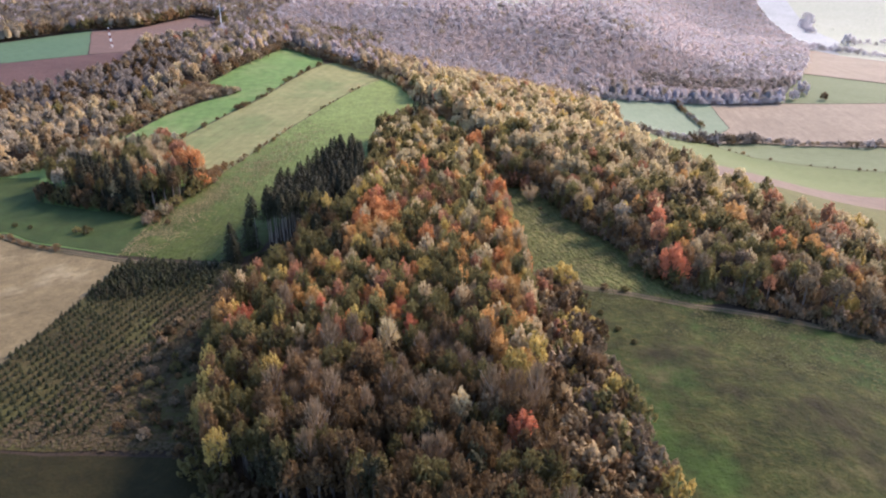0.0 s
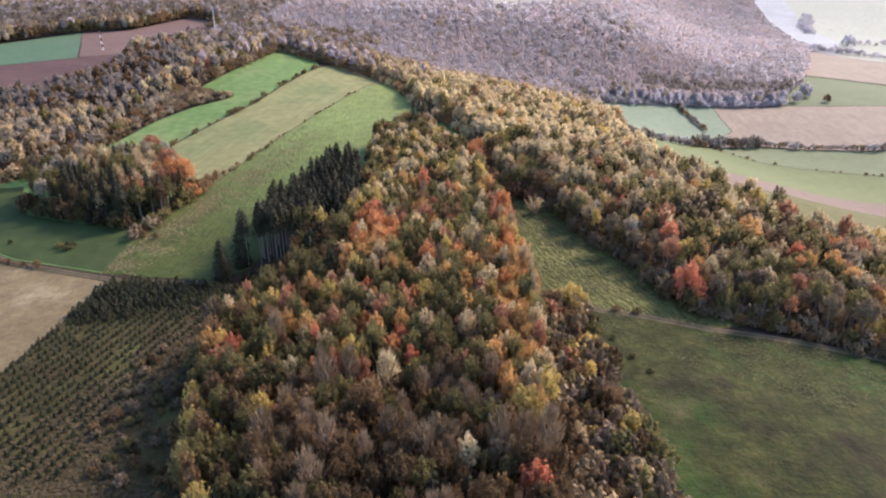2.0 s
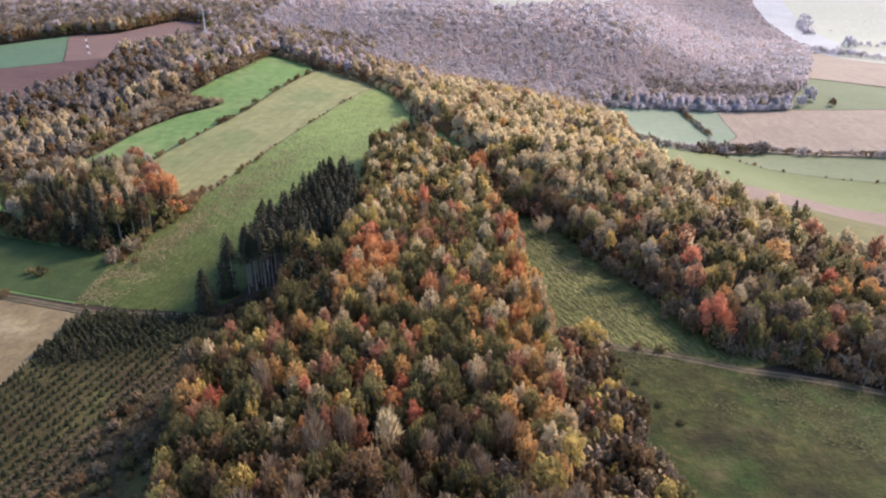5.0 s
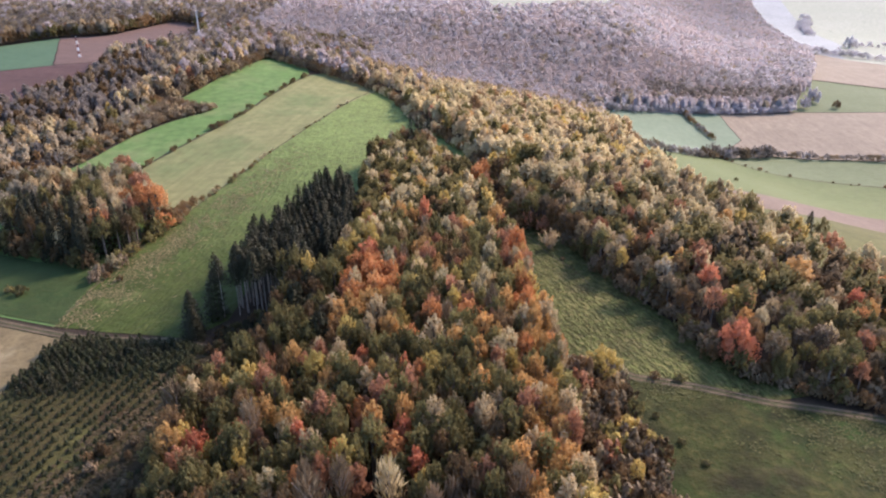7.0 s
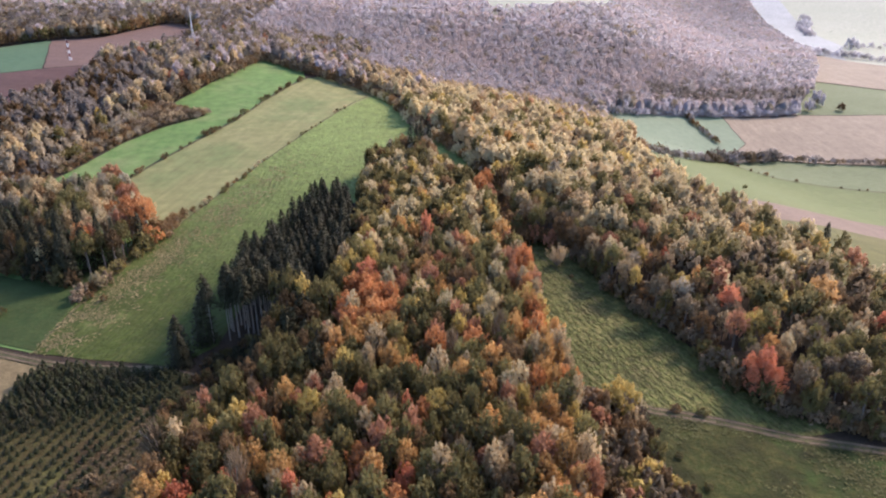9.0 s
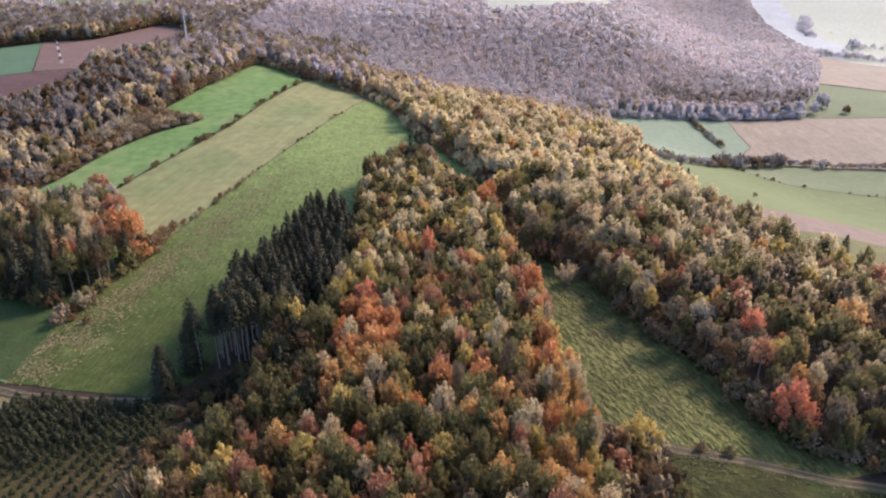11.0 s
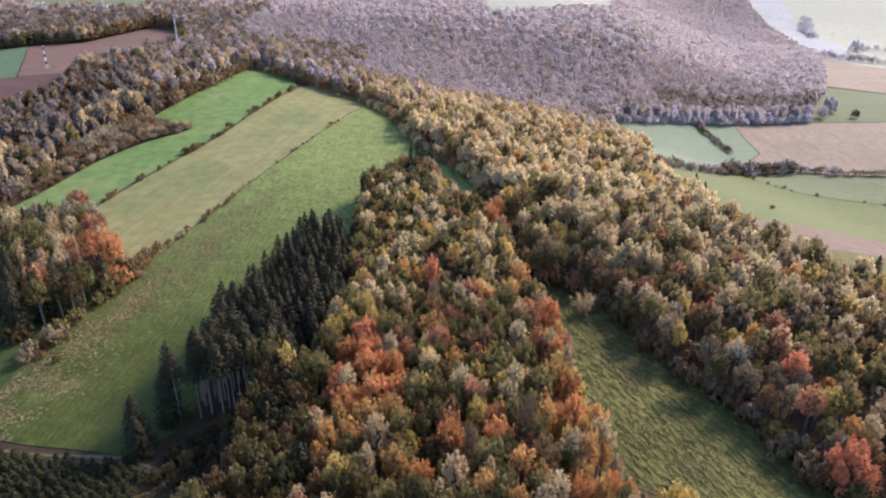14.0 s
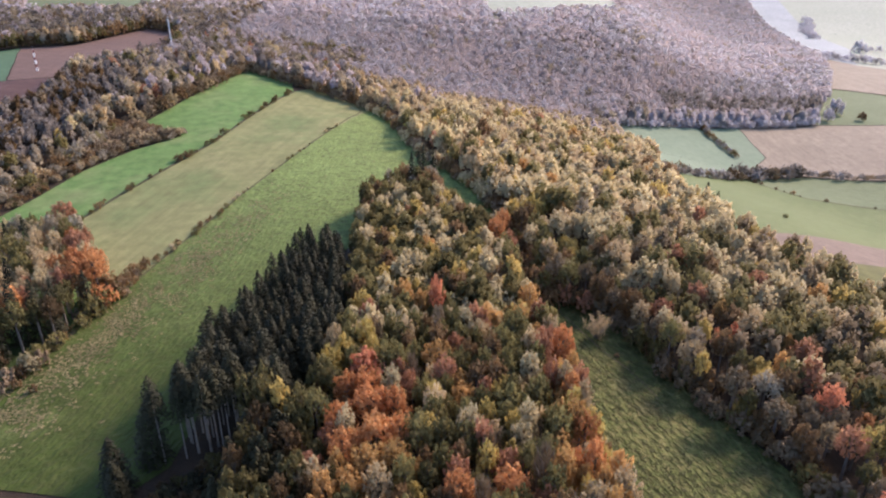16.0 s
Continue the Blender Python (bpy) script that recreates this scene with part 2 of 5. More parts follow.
def inside(poly, x, y):
    """Which of the points lie in a polygon of the plan."""
    x, y = np.asarray(x, float), np.asarray(y, float)
    res = np.zeros(x.shape, bool)
    n = len(poly)
    for i in range(n):
        (x1, y1), (x2, y2) = poly[i], poly[(i + 1) % n]
        if y1 != y2:
            cross = ((y1 > y) != (y2 > y)) & (x < (x2 - x1) * (y - y1) / (y2 - y1) + x1)
            res ^= cross
    return res


def mesh_of(name, verts, faces, mats=(), index=None, smooth=False):
    me = bpy.data.meshes.new(name)
    me.from_pydata(np.asarray(verts, float).tolist(), [], np.asarray(faces).tolist() if isinstance(faces, np.ndarray) else faces)
    for m in mats:
        me.materials.append(m)
    if index is not None:
        me.polygons.foreach_set("material_index", np.asarray(index, np.int32))
    if smooth:
        me.polygons.foreach_set("use_smooth", np.ones(len(me.polygons), bool))
    me.update()
    return me


def steps(lo, hi, fine_lo, fine_hi, fine, coarse):
    a = list(np.arange(lo, fine_lo, coarse)) + list(np.arange(fine_lo, fine_hi, fine)) + list(np.arange(fine_hi, hi + coarse, coarse))
    return np.array(a)


def build_ground():
    xs, ys = steps(-2600, 3400, -520, 760, 8, 80), steps(-700, 4300, 40, 1320, 8, 80)
    gx, gy = np.meshgrid(xs, ys)
    v = np.stack([gx, gy, land(gx, gy)], -1).reshape(-1, 3)
    nx, ny = len(xs), len(ys)
    i = (np.arange(ny - 1)[:, None] * nx + np.arange(nx - 1)[None]).ravel()
    f = np.stack([i, i + 1, i + nx + 1, i + nx], 1)
    ob = new("ground", mesh_of("ground", v, f, [MAT_FLOOR], smooth=True))
    tagged(ob, "brown leaf-littered soil of a rolling hilly countryside", "ground", kind="structure")


def wobble(poly, amount=1.2, step=9.0):
    """The outline of a field, with the small unevenness of a real edge."""
    out = []
    for k, (a, b) in enumerate(zip(poly, poly[1:] + poly[:1])):
        d = math.hypot(b[0] - a[0], b[1] - a[1])
        n = max(1, int(d / step))
        for i in range(n):
            q = i / n
            x, y = a[0] + (b[0] - a[0]) * q, a[1] + (b[1] - a[1]) * q
            out.append((x + amount * noise.noise((x * 0.06, y * 0.06, 3.1)), y + amount * noise.noise((x * 0.06, y * 0.06, 7.7))))
    return out


def build_field(name, poly, mat, label, category, lift=0.15, cell=8.0, amount=1.2):
    from mathutils import geometry
    rim = wobble([tuple(map(float, p)) for p in poly], amount)
    px, py = np.array(rim).T
    gx, gy = np.meshgrid(np.arange(px.min(), px.max(), cell), np.arange(py.min(), py.max(), cell))
    gx, gy = gx.ravel(), gy.ravel()
    ok = inside(rim, gx, gy)
    near = np.min((gx[ok][:, None] - px) ** 2 + (gy[ok][:, None] - py) ** 2, axis=1) > (cell * 0.4) ** 2
    pts = rim + list(zip(gx[ok][near].tolist(), gy[ok][near].tolist()))
    n = len(rim)
    vs, _, fs, *_ = geometry.delaunay_2d_cdt([Vector(p) for p in pts], [(i, (i + 1) % n) for i in range(n)], [], 1, 0.001)
    v = np.array([(p.x, p.y) for p in vs])
    v3 = np.column_stack([v, land(v[:, 0], v[:, 1]) + lift])
    fs = [f if (v[f[1]] - v[f[0]])[0] * (v[f[2]] - v[f[0]])[1] - (v[f[1]] - v[f[0]])[1] * (v[f[2]] - v[f[0]])[0] > 0 else f[::-1] for f in fs]
    ob = new(name, mesh_of(name, v3, fs, [mat], smooth=True))
    return tagged(ob, label, category, kind="structure")


def along(line, step):
    """Points along a line of the plan, at equal steps, with the way that it goes there."""
    out = []
    for a, b in zip(line, line[1:]):
        d = math.hypot(b[0] - a[0], b[1] - a[1])
        n = max(1, int(round(d / step)))
        for i in range(n):
            q = i / n
            out.append((a[0] + (b[0] - a[0]) * q, a[1] + (b[1] - a[1]) * q, (b[0] - a[0]) / d, (b[1] - a[1]) / d))
    out.append((*line[-1], out[-1][2], out[-1][3]))
    return out


def build_ribbon(name, line, offset, width, lift, mat, label, sag=0.06):
    v, f = [], []
    for k, (x, y, dx, dy) in enumerate(along(line, 2.0)):
        w = width * (1 + 0.35 * noise.noise((x * 0.2, y * 0.2, offset)))
        o = offset + 0.5 * noise.noise((x * 0.05, y * 0.05, 1.0))
        for j, (s, z) in enumerate(((-0.5, 0), (-0.25, -sag), (0.25, -sag), (0.5, 0))):
            X, Y = x + dy * (o + s * w), y - dx * (o + s * w)
            v.append((X, Y, float(land(X, Y)) + lift + z))
        if k:
            b = 4 * k
            f += [(b - 4 + j, b - 3 + j, b + 1 + j, b + j) for j in range(3)]
    ob = new(name, mesh_of(name, v, f, [mat], smooth=True))
    return tagged(ob, label, "track" if "track" in name else "field edge", kind="structure")


# ---- fields ----
HEDGE_A = [(-156, 378), (-150, 402), (-140, 433), (-126, 475), (-117, 523), (-102, 596)]
LINE_B = [(-119, 252), (-116, 290), (-106, 340), (-93, 397), (-82, 438), (-69, 489), (-52, 558)]
FIELDS = {
    "bright": [(-119, 226), (-120, 252), (-118, 292), (-128, 330), (-156, 378), (-150, 402), (-140, 433), (-126, 475), (-117, 523), (-102, 596), (-108, 622), (-146, 652),
               (-156, 600), (-170, 535), (-176, 510), (-146, 488), (-165, 466), (-180, 438), (-190, 397), (-205, 351), (-229, 333), (-300, 300), (-330, 262), (-178, 255), (-158, 242)],
    "pale": [(-118, 292), (-106, 340), (-93, 397), (-82, 438), (-69, 489), (-46, 568), (-92, 614), (-102, 596), (-117, 523), (-126, 475), (-140, 433), (-150, 402), (-156, 378), (-128, 330)],
    "rough": [(-119, 226), (-74, 215), (-66, 225), (-64, 253), (-50, 310), (-36, 345), (-32, 376), (-16, 396), (0, 370), (10, 352), (22, 372), (18, 402), (8, 430), (-4, 460), (-12, 484), (-22, 536),
              (-46, 568), (-69, 489), (-82, 438), (-93, 397), (-106, 340), (-118, 292), (-120, 252)],
    "stubble": [(-178, 250), (-158, 237), (-112, 218), (-116, 176), (-119, 150), (-131, 119), (-280, 119), (-300, 262)],
    "clearing": [(-112, 218), (-74, 212), (-60, 203), (-56, 165), (-50, 130), (-48, 116), (-97, 118), (-131, 119), (-119, 150), (-116, 176)],
    "dark": [(-600, -300), (8, -300), (8, 82), (-14, 92), (-44, 106), (-58, 114), (-97, 117), (-131, 118), (-600, 118)],
    "meadow_up": [(22, 296), (44, 288), (53, 249), (66, 216), (74, 195), (90, 186), (77, 183), (58, 189), (46, 192), (27, 200), (23, 250)],
    "meadow": [(27, 199), (46, 191), (58, 188), (77, 182), (105, 178), (134, 173), (230, 150), (480, 110), (480, -300), (8.3, -300), (8.3, 80), (22, 80), (38, 100), (36, 150), (34, 180)],
    "pasture": [(96, 425), (118, 470), (141, 512), (150, 528), (211, 589), (244, 621), (251, 606), (275, 579), (298, 571), (322, 560), (480, 500), (480, 500), (226, 421), (134, 376), (105, 366)],
    "pasture_pale": [(244, 621), (307, 645), (366, 630), (500, 600), (480, 501), (322, 561), (298, 572), (275, 580), (251, 607)],
    "brown": [(105, 366), (134, 376), (226, 421), (480, 500), (480, 450), (184, 363), (151, 350), (110, 335)],
    "yellow": [(110, 335), (151, 350), (184, 363), (480, 450), (480, 250), (180, 200), (120, 290)],
    "blue": [(130, 530), (150, 530), (211, 592), (240, 618), (294, 690), (296, 757), (158, 699), (145, 644)],
    "harrowed": [(240, 619), (307, 648), (366, 632), (640, 600), (700, 800), (461, 785), (389, 783), (297, 757), (295, 690)],
    "green_slope": [(389, 785), (461, 787), (700, 802), (800, 850), (610, 890), (522, 940), (486, 955), (448, 906), (400, 840)],
    "pink_far": [(486, 957), (522, 942), (610, 892), (800, 852), (1000, 960), (716, 1129), (667, 1176), (646, 1264), (560, 1130), (500, 1010)],
    "hazed": [(646, 1266), (667, 1178), (720, 1290), (800, 1420), (960, 1916), (1120, 2400), (1000, 2500), (924, 2079), (818, 1750), (700, 1400)],
    "far_plain": [(600, 1150), (690, 1090), (980, 940), (2400, 1500), (2600, 3400), (1100, 2500), (930, 1950), (760, 1500), (640, 1250)],
    "crop_left": [(-560, 700), (-430, 690), (-369, 746), (-313, 618), (-379, 596), (-480, 562), (-600, 560)],
    "soil_left": [(-369, 747), (-322, 750), (-286, 842), (-236, 800), (-212, 700), (-224, 664), (-246, 646), (-262, 624), (-294, 621), (-312, 619)],
    "plough_left": [(-379, 594), (-313, 616), (-294, 619), (-262, 622), (-252, 582), (-249, 545), (-252, 524), (-270, 503), (-312, 482), (-400, 448), (-600, 400), (-600, 556), (-480, 560)],
    "far_clearing": [(72, 972), (137, 995), (232, 1078), (300, 1180), (330, 1500), (60, 1500), (60, 1100)],
    "far_left": [(-470, 945), (-405, 958), (-335, 925), (-330, 1250), (-640, 1300)],
}
build_ground()
build_field("field_rough_meadow", FIELDS["rough"], MAT_ROUGH, "tussocky green meadow sloping beside the wood", "meadow")
build_field("field_pale_meadow", FIELDS["pale"], MAT_PALE, "pale dry mown grass strip between hedges", "meadow")
build_field("field_bright_meadow", FIELDS["bright"], MAT_BRIGHT, "bright green grass strip along the wood", "meadow")
build_field("field_low_meadow", [(-119, 227), (-120, 252), (-118, 288), (-150, 276), (-182, 292), (-205, 330), (-229, 331), (-300, 299), (-330, 263), (-178, 256), (-158, 243)], MAT_LOW, "deep green meadow below the copse", "meadow", lift=0.3)
build_field("field_stubble", FIELDS["stubble"], MAT_STUBBLE, "pale tan stubble field with dry streaks", "field")
build_field("field_clearing", FIELDS["clearing"], MAT_CLEARING, "weedy brown clearing planted with young conifers", "clearing")
build_field("field_dark_meadow", FIELDS["dark"], MAT_DARK, "dark green meadow below the clearing's bank", "meadow", lift=-0.35 + 0.5)
build_field("field_meadow_upper", FIELDS["meadow_up"], MAT_COOMB, "narrow green meadow between two woods", "meadow")
build_field("field_meadow_lower", FIELDS["meadow"], MAT_MEADOW, "wide green grazing meadow below the track", "meadow")
build_field("field_pasture", FIELDS["pasture"], MAT_PASTURE, "light green valley pasture", "pasture")
build_field("field_pasture_wet", FIELDS["pasture_pale"], MAT_PASTURE_PALE, "pale rushy pasture along the hedgerow", "pasture")
build_field("field_brown_strip", FIELDS["brown"], MAT_BROWN_SOIL, "strip of bare pinkish brown soil", "field")
build_field("field_yellow_grass", FIELDS["yellow"], MAT_YELLOW, "yellow-green grass field", "field")
build_field("field_blue_crop", FIELDS["blue"], MAT_BLUE, "pale blue-green winter crop", "field")
build_field("field_harrowed", FIELDS["harrowed"], MAT_PINK_SOIL, "large pale harrowed field with drill lines", "field")
build_field("field_green_slope", FIELDS["green_slope"], MAT_PASTURE_PALE, "green valley slope by the far wood", "field")
build_field("field_pink_far", FIELDS["pink_far"], MAT_PINK_SOIL, "distant pinkish bare field", "field", cell=16, lift=0.8)
build_field("field_hazed", FIELDS["hazed"], MAT_HAZED_FIELD, "distant field strip whitened for haze and glare", "field", cell=20, lift=1.3)
build_field("field_far_plain", FIELDS["far_plain"], MAT_PLAIN, "distant valley grassland paled for haze", "field", cell=24, lift=0.4)
build_field("field_crop_left", FIELDS["crop_left"], MAT_GREEN_CROP, "deep green crop field on the plateau", "field")
build_field("field_soil_left", FIELDS["soil_left"], MAT_ROSE_SOIL, "reddish brown harrowed field", "field")
build_field("field_plough_left", FIELDS["plough_left"], MAT_RED_SOIL, "dark reddish ploughed field", "field")
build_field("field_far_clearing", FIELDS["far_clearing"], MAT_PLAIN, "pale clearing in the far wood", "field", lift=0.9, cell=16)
# pale floor added to lift the dark gaps, in place of haze
build_field("far_wood_floor", [(-60, 640), (142, 570), (147, 644), (159, 700), (296, 758), (388, 786), (420, 838), (468, 905), (523, 1005), (580, 1120), (640, 1262), (808, 1772), (918, 2115), (978, 2340), (-900, 2340), (-900, 1000), (-300, 860), (-150, 720)], MAT_LITTER, "pale copper beech litter under the far bare wood", "ground", lift=0.1, cell=20)
build_field("field_far_left", FIELDS["far_left"], MAT_PASTURE_PALE, "pale field behind the far wood", "field", lift=0.9, cell=16)
TRACK_L = [(-300, 264), (-178, 252), (-158, 239), (-112, 219.5), (-96, 216), (-76, 213.5), (-66, 208), (-56, 199)]
TRACK_R = [(24, 200), (33, 199), (46, 191), (58, 188), (77, 182), (105, 178), (133, 173), (220, 152)]
for line, tag in ((TRACK_L, "left"), (TRACK_R, "right")):
    build_ribbon("track_verge", line, 0.0, 3.4, 0.21, MAT_VERGE, "grassy verge of a farm track", 0.0)
    for off in (-0.9, 0.9):
        build_ribbon("track_rut", line, off, 0.7, 0.33, MAT_TRACK, "worn earth wheel rut of a farm track")


build_ribbon("boundary_strip", [(-119, 228)] + LINE_B, 0.0, 0.9, 0.24, MAT_VERGE, "uncut dark grass line between two meadows", 0.0)
build_ribbon("boundary_strip", HEDGE_A, 0.0, 2.0, 0.24, MAT_VERGE, "uncut dark grass line under a hedge", 0.0)
build_ribbon("trodden_path", [(28.7, 289), (33.4, 274.7), (37, 264.6), (41.2, 256), (43.4, 249.3), (45.3, 242.7)], 0.0, 0.55, 0.24, MAT_TRACK, "narrow trodden path in the grass", 0.1)
build_ribbon("ditch", [(244, 620), (251, 606), (275, 579), (298, 571), (322, 560), (400, 530), (480, 500)], 0.0, 2.0, 0.3, MAT_VERGE, "narrow dark ditch across the pasture", 0.1)


# ---- tree shapes ----
def rhombi(c, n, size, rng, squash=0.62, grain=None):
    """Leaf sprays: one four-cornered blade at each point c, facing about n, its length along grain."""
    k = len(c)
    n = n + rng.normal(0, 0.3, (k, 3))
    n /= np.linalg.norm(n, axis=1)[:, None] + 1e-9
    if grain is None:
        u = np.cross(n, rng.normal(0, 1, (k, 3)))
    else:
        u = grain + rng.normal(0, 0.3, (k, 3))
        u = u - n * (u * n).sum(1)[:, None]
    u /= np.linalg.norm(u, axis=1)[:, None] + 1e-9
    w = np.cross(n, u)
    s = size * rng.uniform(0.65, 1.35, (k, 1))
    fold = n * s * rng.uniform(-0.25, 0.25, k)[:, None]
    return np.stack([c - u * s + fold, c - w * s * squash, c + u * s + fold, c + w * s * squash], 1).reshape(-1, 3)


def quads(k):
    return np.arange(4 * k).reshape(-1, 4)


def tube(p, q, r0, r1, sides=5):
    p, q = np.array(p, float), np.array(q, float)
    d = q - p
    d /= np.linalg.norm(d) + 1e-9
    a = np.cross(d, (0.3, 0.8, 0.52))
    a /= np.linalg.norm(a)
    b = np.cross(d, a)
    ang = np.arange(sides) * 2 * np.pi / sides
    ring = np.cos(ang)[:, None] * a + np.sin(ang)[:, None] * b
    v = np.concatenate([p + ring * r0, q + ring * r1])
    f = [(i, (i + 1) % sides, sides + (i + 1) % sides, sides + i) for i in range(sides)]
    return v, f


def join(parts):
    v, f, n = [], [], 0
    for pv, pf in parts:
        v.append(pv)
        f += [tuple(i + n for i in q) for q in pf]
        n += len(pv)
    return np.concatenate(v), f


def crown_lobes(rng, rx, rz, cz, lobes):
    """Middles and sizes of the upright plumes of an egg-shaped crown."""
    out = [(0, 0, cz + rz * 0.74, rx * 0.26)]
    for i in range(lobes):
        h = 0.92 - 1.5 * ((i + 0.3) / lobes) ** 0.95 + rng.uniform(-0.09, 0.09)
        wide = math.sqrt(max(0.05, 1 - h * h)) if h > 0 else 1 - 0.3 * h * h
        a = i * 2.4 + rng.uniform(-0.5, 0.5)
        d = wide * rng.uniform(0.5, 0.88) * rx
        out.append((math.cos(a) * d, math.sin(a) * d, cz + h * rz * 0.78, rx * rng.uniform(0.11, 0.22)))
    return np.array(out)


def leafy(rng, rx, rz, cz, lobes, count, size, upright=0.0):
    """Crown of leaf sprays on pointed plumes round a dense middle, and the trunk with a limb to each plume."""
    L = crown_lobes(rng, rx, rz, cz, lobes)
    lean = L[:, :3] * (0.42 / rx, 0.42 / rx, 0) + (0, 0, 1) + rng.normal(0, 0.1, (len(L), 3))
    lean /= np.linalg.norm(lean, axis=1)[:, None]
    side = np.cross(lean, (0.31, 0.95, 0.02))
    side /= np.linalg.norm(side, axis=1)[:, None]
    over = np.cross(lean, side)
    core = int(count * 0.1)
    n = count - core
    k = rng.choice(len(L), n, p=L[:, 3] ** 2 / (L[:, 3] ** 2).sum())
    q, a = rng.beta(1.5, 1.35, n), rng.uniform(0, 6.283, n)
    r = L[k, 3] * 1.75 * (q + 0.1) ** 0.45 * (1.02 - q) ** 0.75 * rng.uniform(0.8, 1.12, n)
    d = side[k] * np.cos(a)[:, None] + over[k] * np.sin(a)[:, None]
    c = L[k, :3] + lean[k] * ((q - 0.42) * L[k, 3] * (3.5 + 2 * upright))[:, None] + d * r[:, None]
    e = rng.normal(0, 1, (core, 3))
    e[:, 2] = np.where(e[:, 2] < -0.4, -e[:, 2], e[:, 2])
    e /= np.linalg.norm(e, axis=1)[:, None]
    c = np.concatenate([c, np.array((0, 0, cz)) + e * (rx * 0.56, rx * 0.56, rz * 0.62)])
    facing = np.concatenate([d + lean[k] * (0.25 + 0.9 * q * q)[:, None], e])
    grain = np.concatenate([lean[k] + d * 0.25, np.tile((0.0, 0.0, 1.0), (core, 1))])
    v = rhombi(c, facing, np.concatenate([np.full(n, size * 1.15), np.full(core, size * 1.7)])[:, None], rng, 0.5, grain)
    top = cz + rz * 0.5
    parts = [tube((0, 0, -0.6), (0, 0, cz - rz * 0.3), 0.028 * top, 0.018 * top, 6), tube((0, 0, cz - rz * 0.3), (0, 0, top), 0.018 * top, 0.05, 5)]
    for x, y, z, w in L[1:17]:
        parts.append(tube((0, 0, max(0.6, z - 1.3 - 0.6 * math.hypot(x, y))), (x, y, z), 0.11, 0.03, 4))
    return v, quads(count), join(parts)


def bare(rng, rx, rz, cz, count, size):
    """Leafless crown: fans of thin upright twigs on forking limbs."""
    a = rng.uniform(0, 6.283, count)
    h = rng.uniform(-0.9, 0.95, count)
    d = rx * np.sqrt(1 - h * h) * rng.uniform(0.25, 1.0, count)
    c = np.stack([np.cos(a) * d, np.sin(a) * d, cz + h * rz], 1)
    way = np.stack([np.cos(a) * 0.3, np.sin(a) * 0.3, np.ones(count)], 1) + rng.normal(0, 0.2, (count, 3))
    way /= np.linalg.norm(way, axis=1)[:, None]
    side = np.cross(way, rng.normal(0, 1, (count, 3)))
    side /= np.linalg.norm(side, axis=1)[:, None]
    s = size * rng.uniform(0.7, 1.5, count)[:, None]
    v = np.stack([c - way * s, c - side * s * 0.075, c + way * s, c + side * s * 0.075], 1).reshape(-1, 3)
    top = cz + rz * 0.75
    parts = [tube((0, 0, -0.6), (0, 0, top * 0.5), 0.2, 0.13, 6), tube((0, 0, top * 0.5), (0, 0, top), 0.13, 0.03, 5)]
    for i in range(12):
        b, z = i * 2.4, cz - rz * 0.8 + i / 12 * rz * 1.1
        q = rx * rng.uniform(0.55, 0.9)
        parts.append(tube((0, 0, z), (math.cos(b) * q, math.sin(b) * q, z + q * 1.9), 0.1, 0.035, 4))
    return v, quads(count), join(parts)


def vase(rng, rx, height, count, size):
    """Leafless bush: thin stems that fan out from the foot, with twigs along their outer half."""
    stems, cs, ways = [], [], []
    for i in range(46):
        a, lean = i * 2.4 + rng.uniform(-0.3, 0.3), rng.uniform(0.05, 1.0) ** 0.7
        tip = np.array((math.cos(a) * rx * lean, math.sin(a) * rx * lean, height * (1 - 0.72 * lean ** 2.2) * rng.uniform(0.82, 1.05)))
        stems.append(tube((math.cos(a) * 0.2, math.sin(a) * 0.2, -0.3), tip * 0.92, 0.07, 0.02, 3))
        k = count // 46
        q = rng.uniform(0.35, 1.05, k)
        way = tip / np.linalg.norm(tip) + rng.normal(0, 0.45, (k, 3)) + (0, 0, 0.3)
        cs.append(tip * q[:, None] + rng.normal(0, 0.25, (k, 3)))
        ways.append(way / np.linalg.norm(way, axis=1)[:, None])
    c, way = np.concatenate(cs), np.concatenate(ways)
    n = len(c)
    side = np.cross(way, rng.normal(0, 1, (n, 3)))
    side /= np.linalg.norm(side, axis=1)[:, None]
    s = size * rng.uniform(0.6, 1.4, n)[:, None]
    v = np.stack([c - way * s, c - side * s * 0.06, c + way * s, c + side * s * 0.06], 1).reshape(-1, 3)
    return v, quads(n), join(stems)


def conifer(rng, height, rx, base, tiers, per, size, blunt=0.8):
    """Spruce: whorls of drooping sprays that narrow to a spire."""
    cs, ns = [], []
    for i in range(tiers):
        q = i / (tiers - 1)
        z = base + (height - base) * q
        rad = rx * (1 - q) ** blunt * (0.84 + 0.3 * rng.random()) + 0.08
        k = max(4, int(per * (1 - 0.7 * q)))
        a = rng.uniform(0, 6.283) + np.arange(k) * 6.283 / k + rng.normal(0, 0.15, k)
        for f in (1.0, 0.6):
            rr = rad * f * rng.uniform(0.8, 1.1, k)
            cs.append(np.stack([np.cos(a) * rr, np.sin(a) * rr, z - 0.35 * rr + rng.normal(0, 0.15, k)], 1))
            ns.append(np.stack([np.cos(a) * 0.7, np.sin(a) * 0.7, np.ones(k)], 1))
    c, n = np.concatenate(cs), np.concatenate(ns)
    v = rhombi(c, n, size, rng, 0.5)
    return v, quads(len(c)), tube((0, 0, -0.6), (0, 0, height * 0.97), 0.012 * height, 0.03, 6)


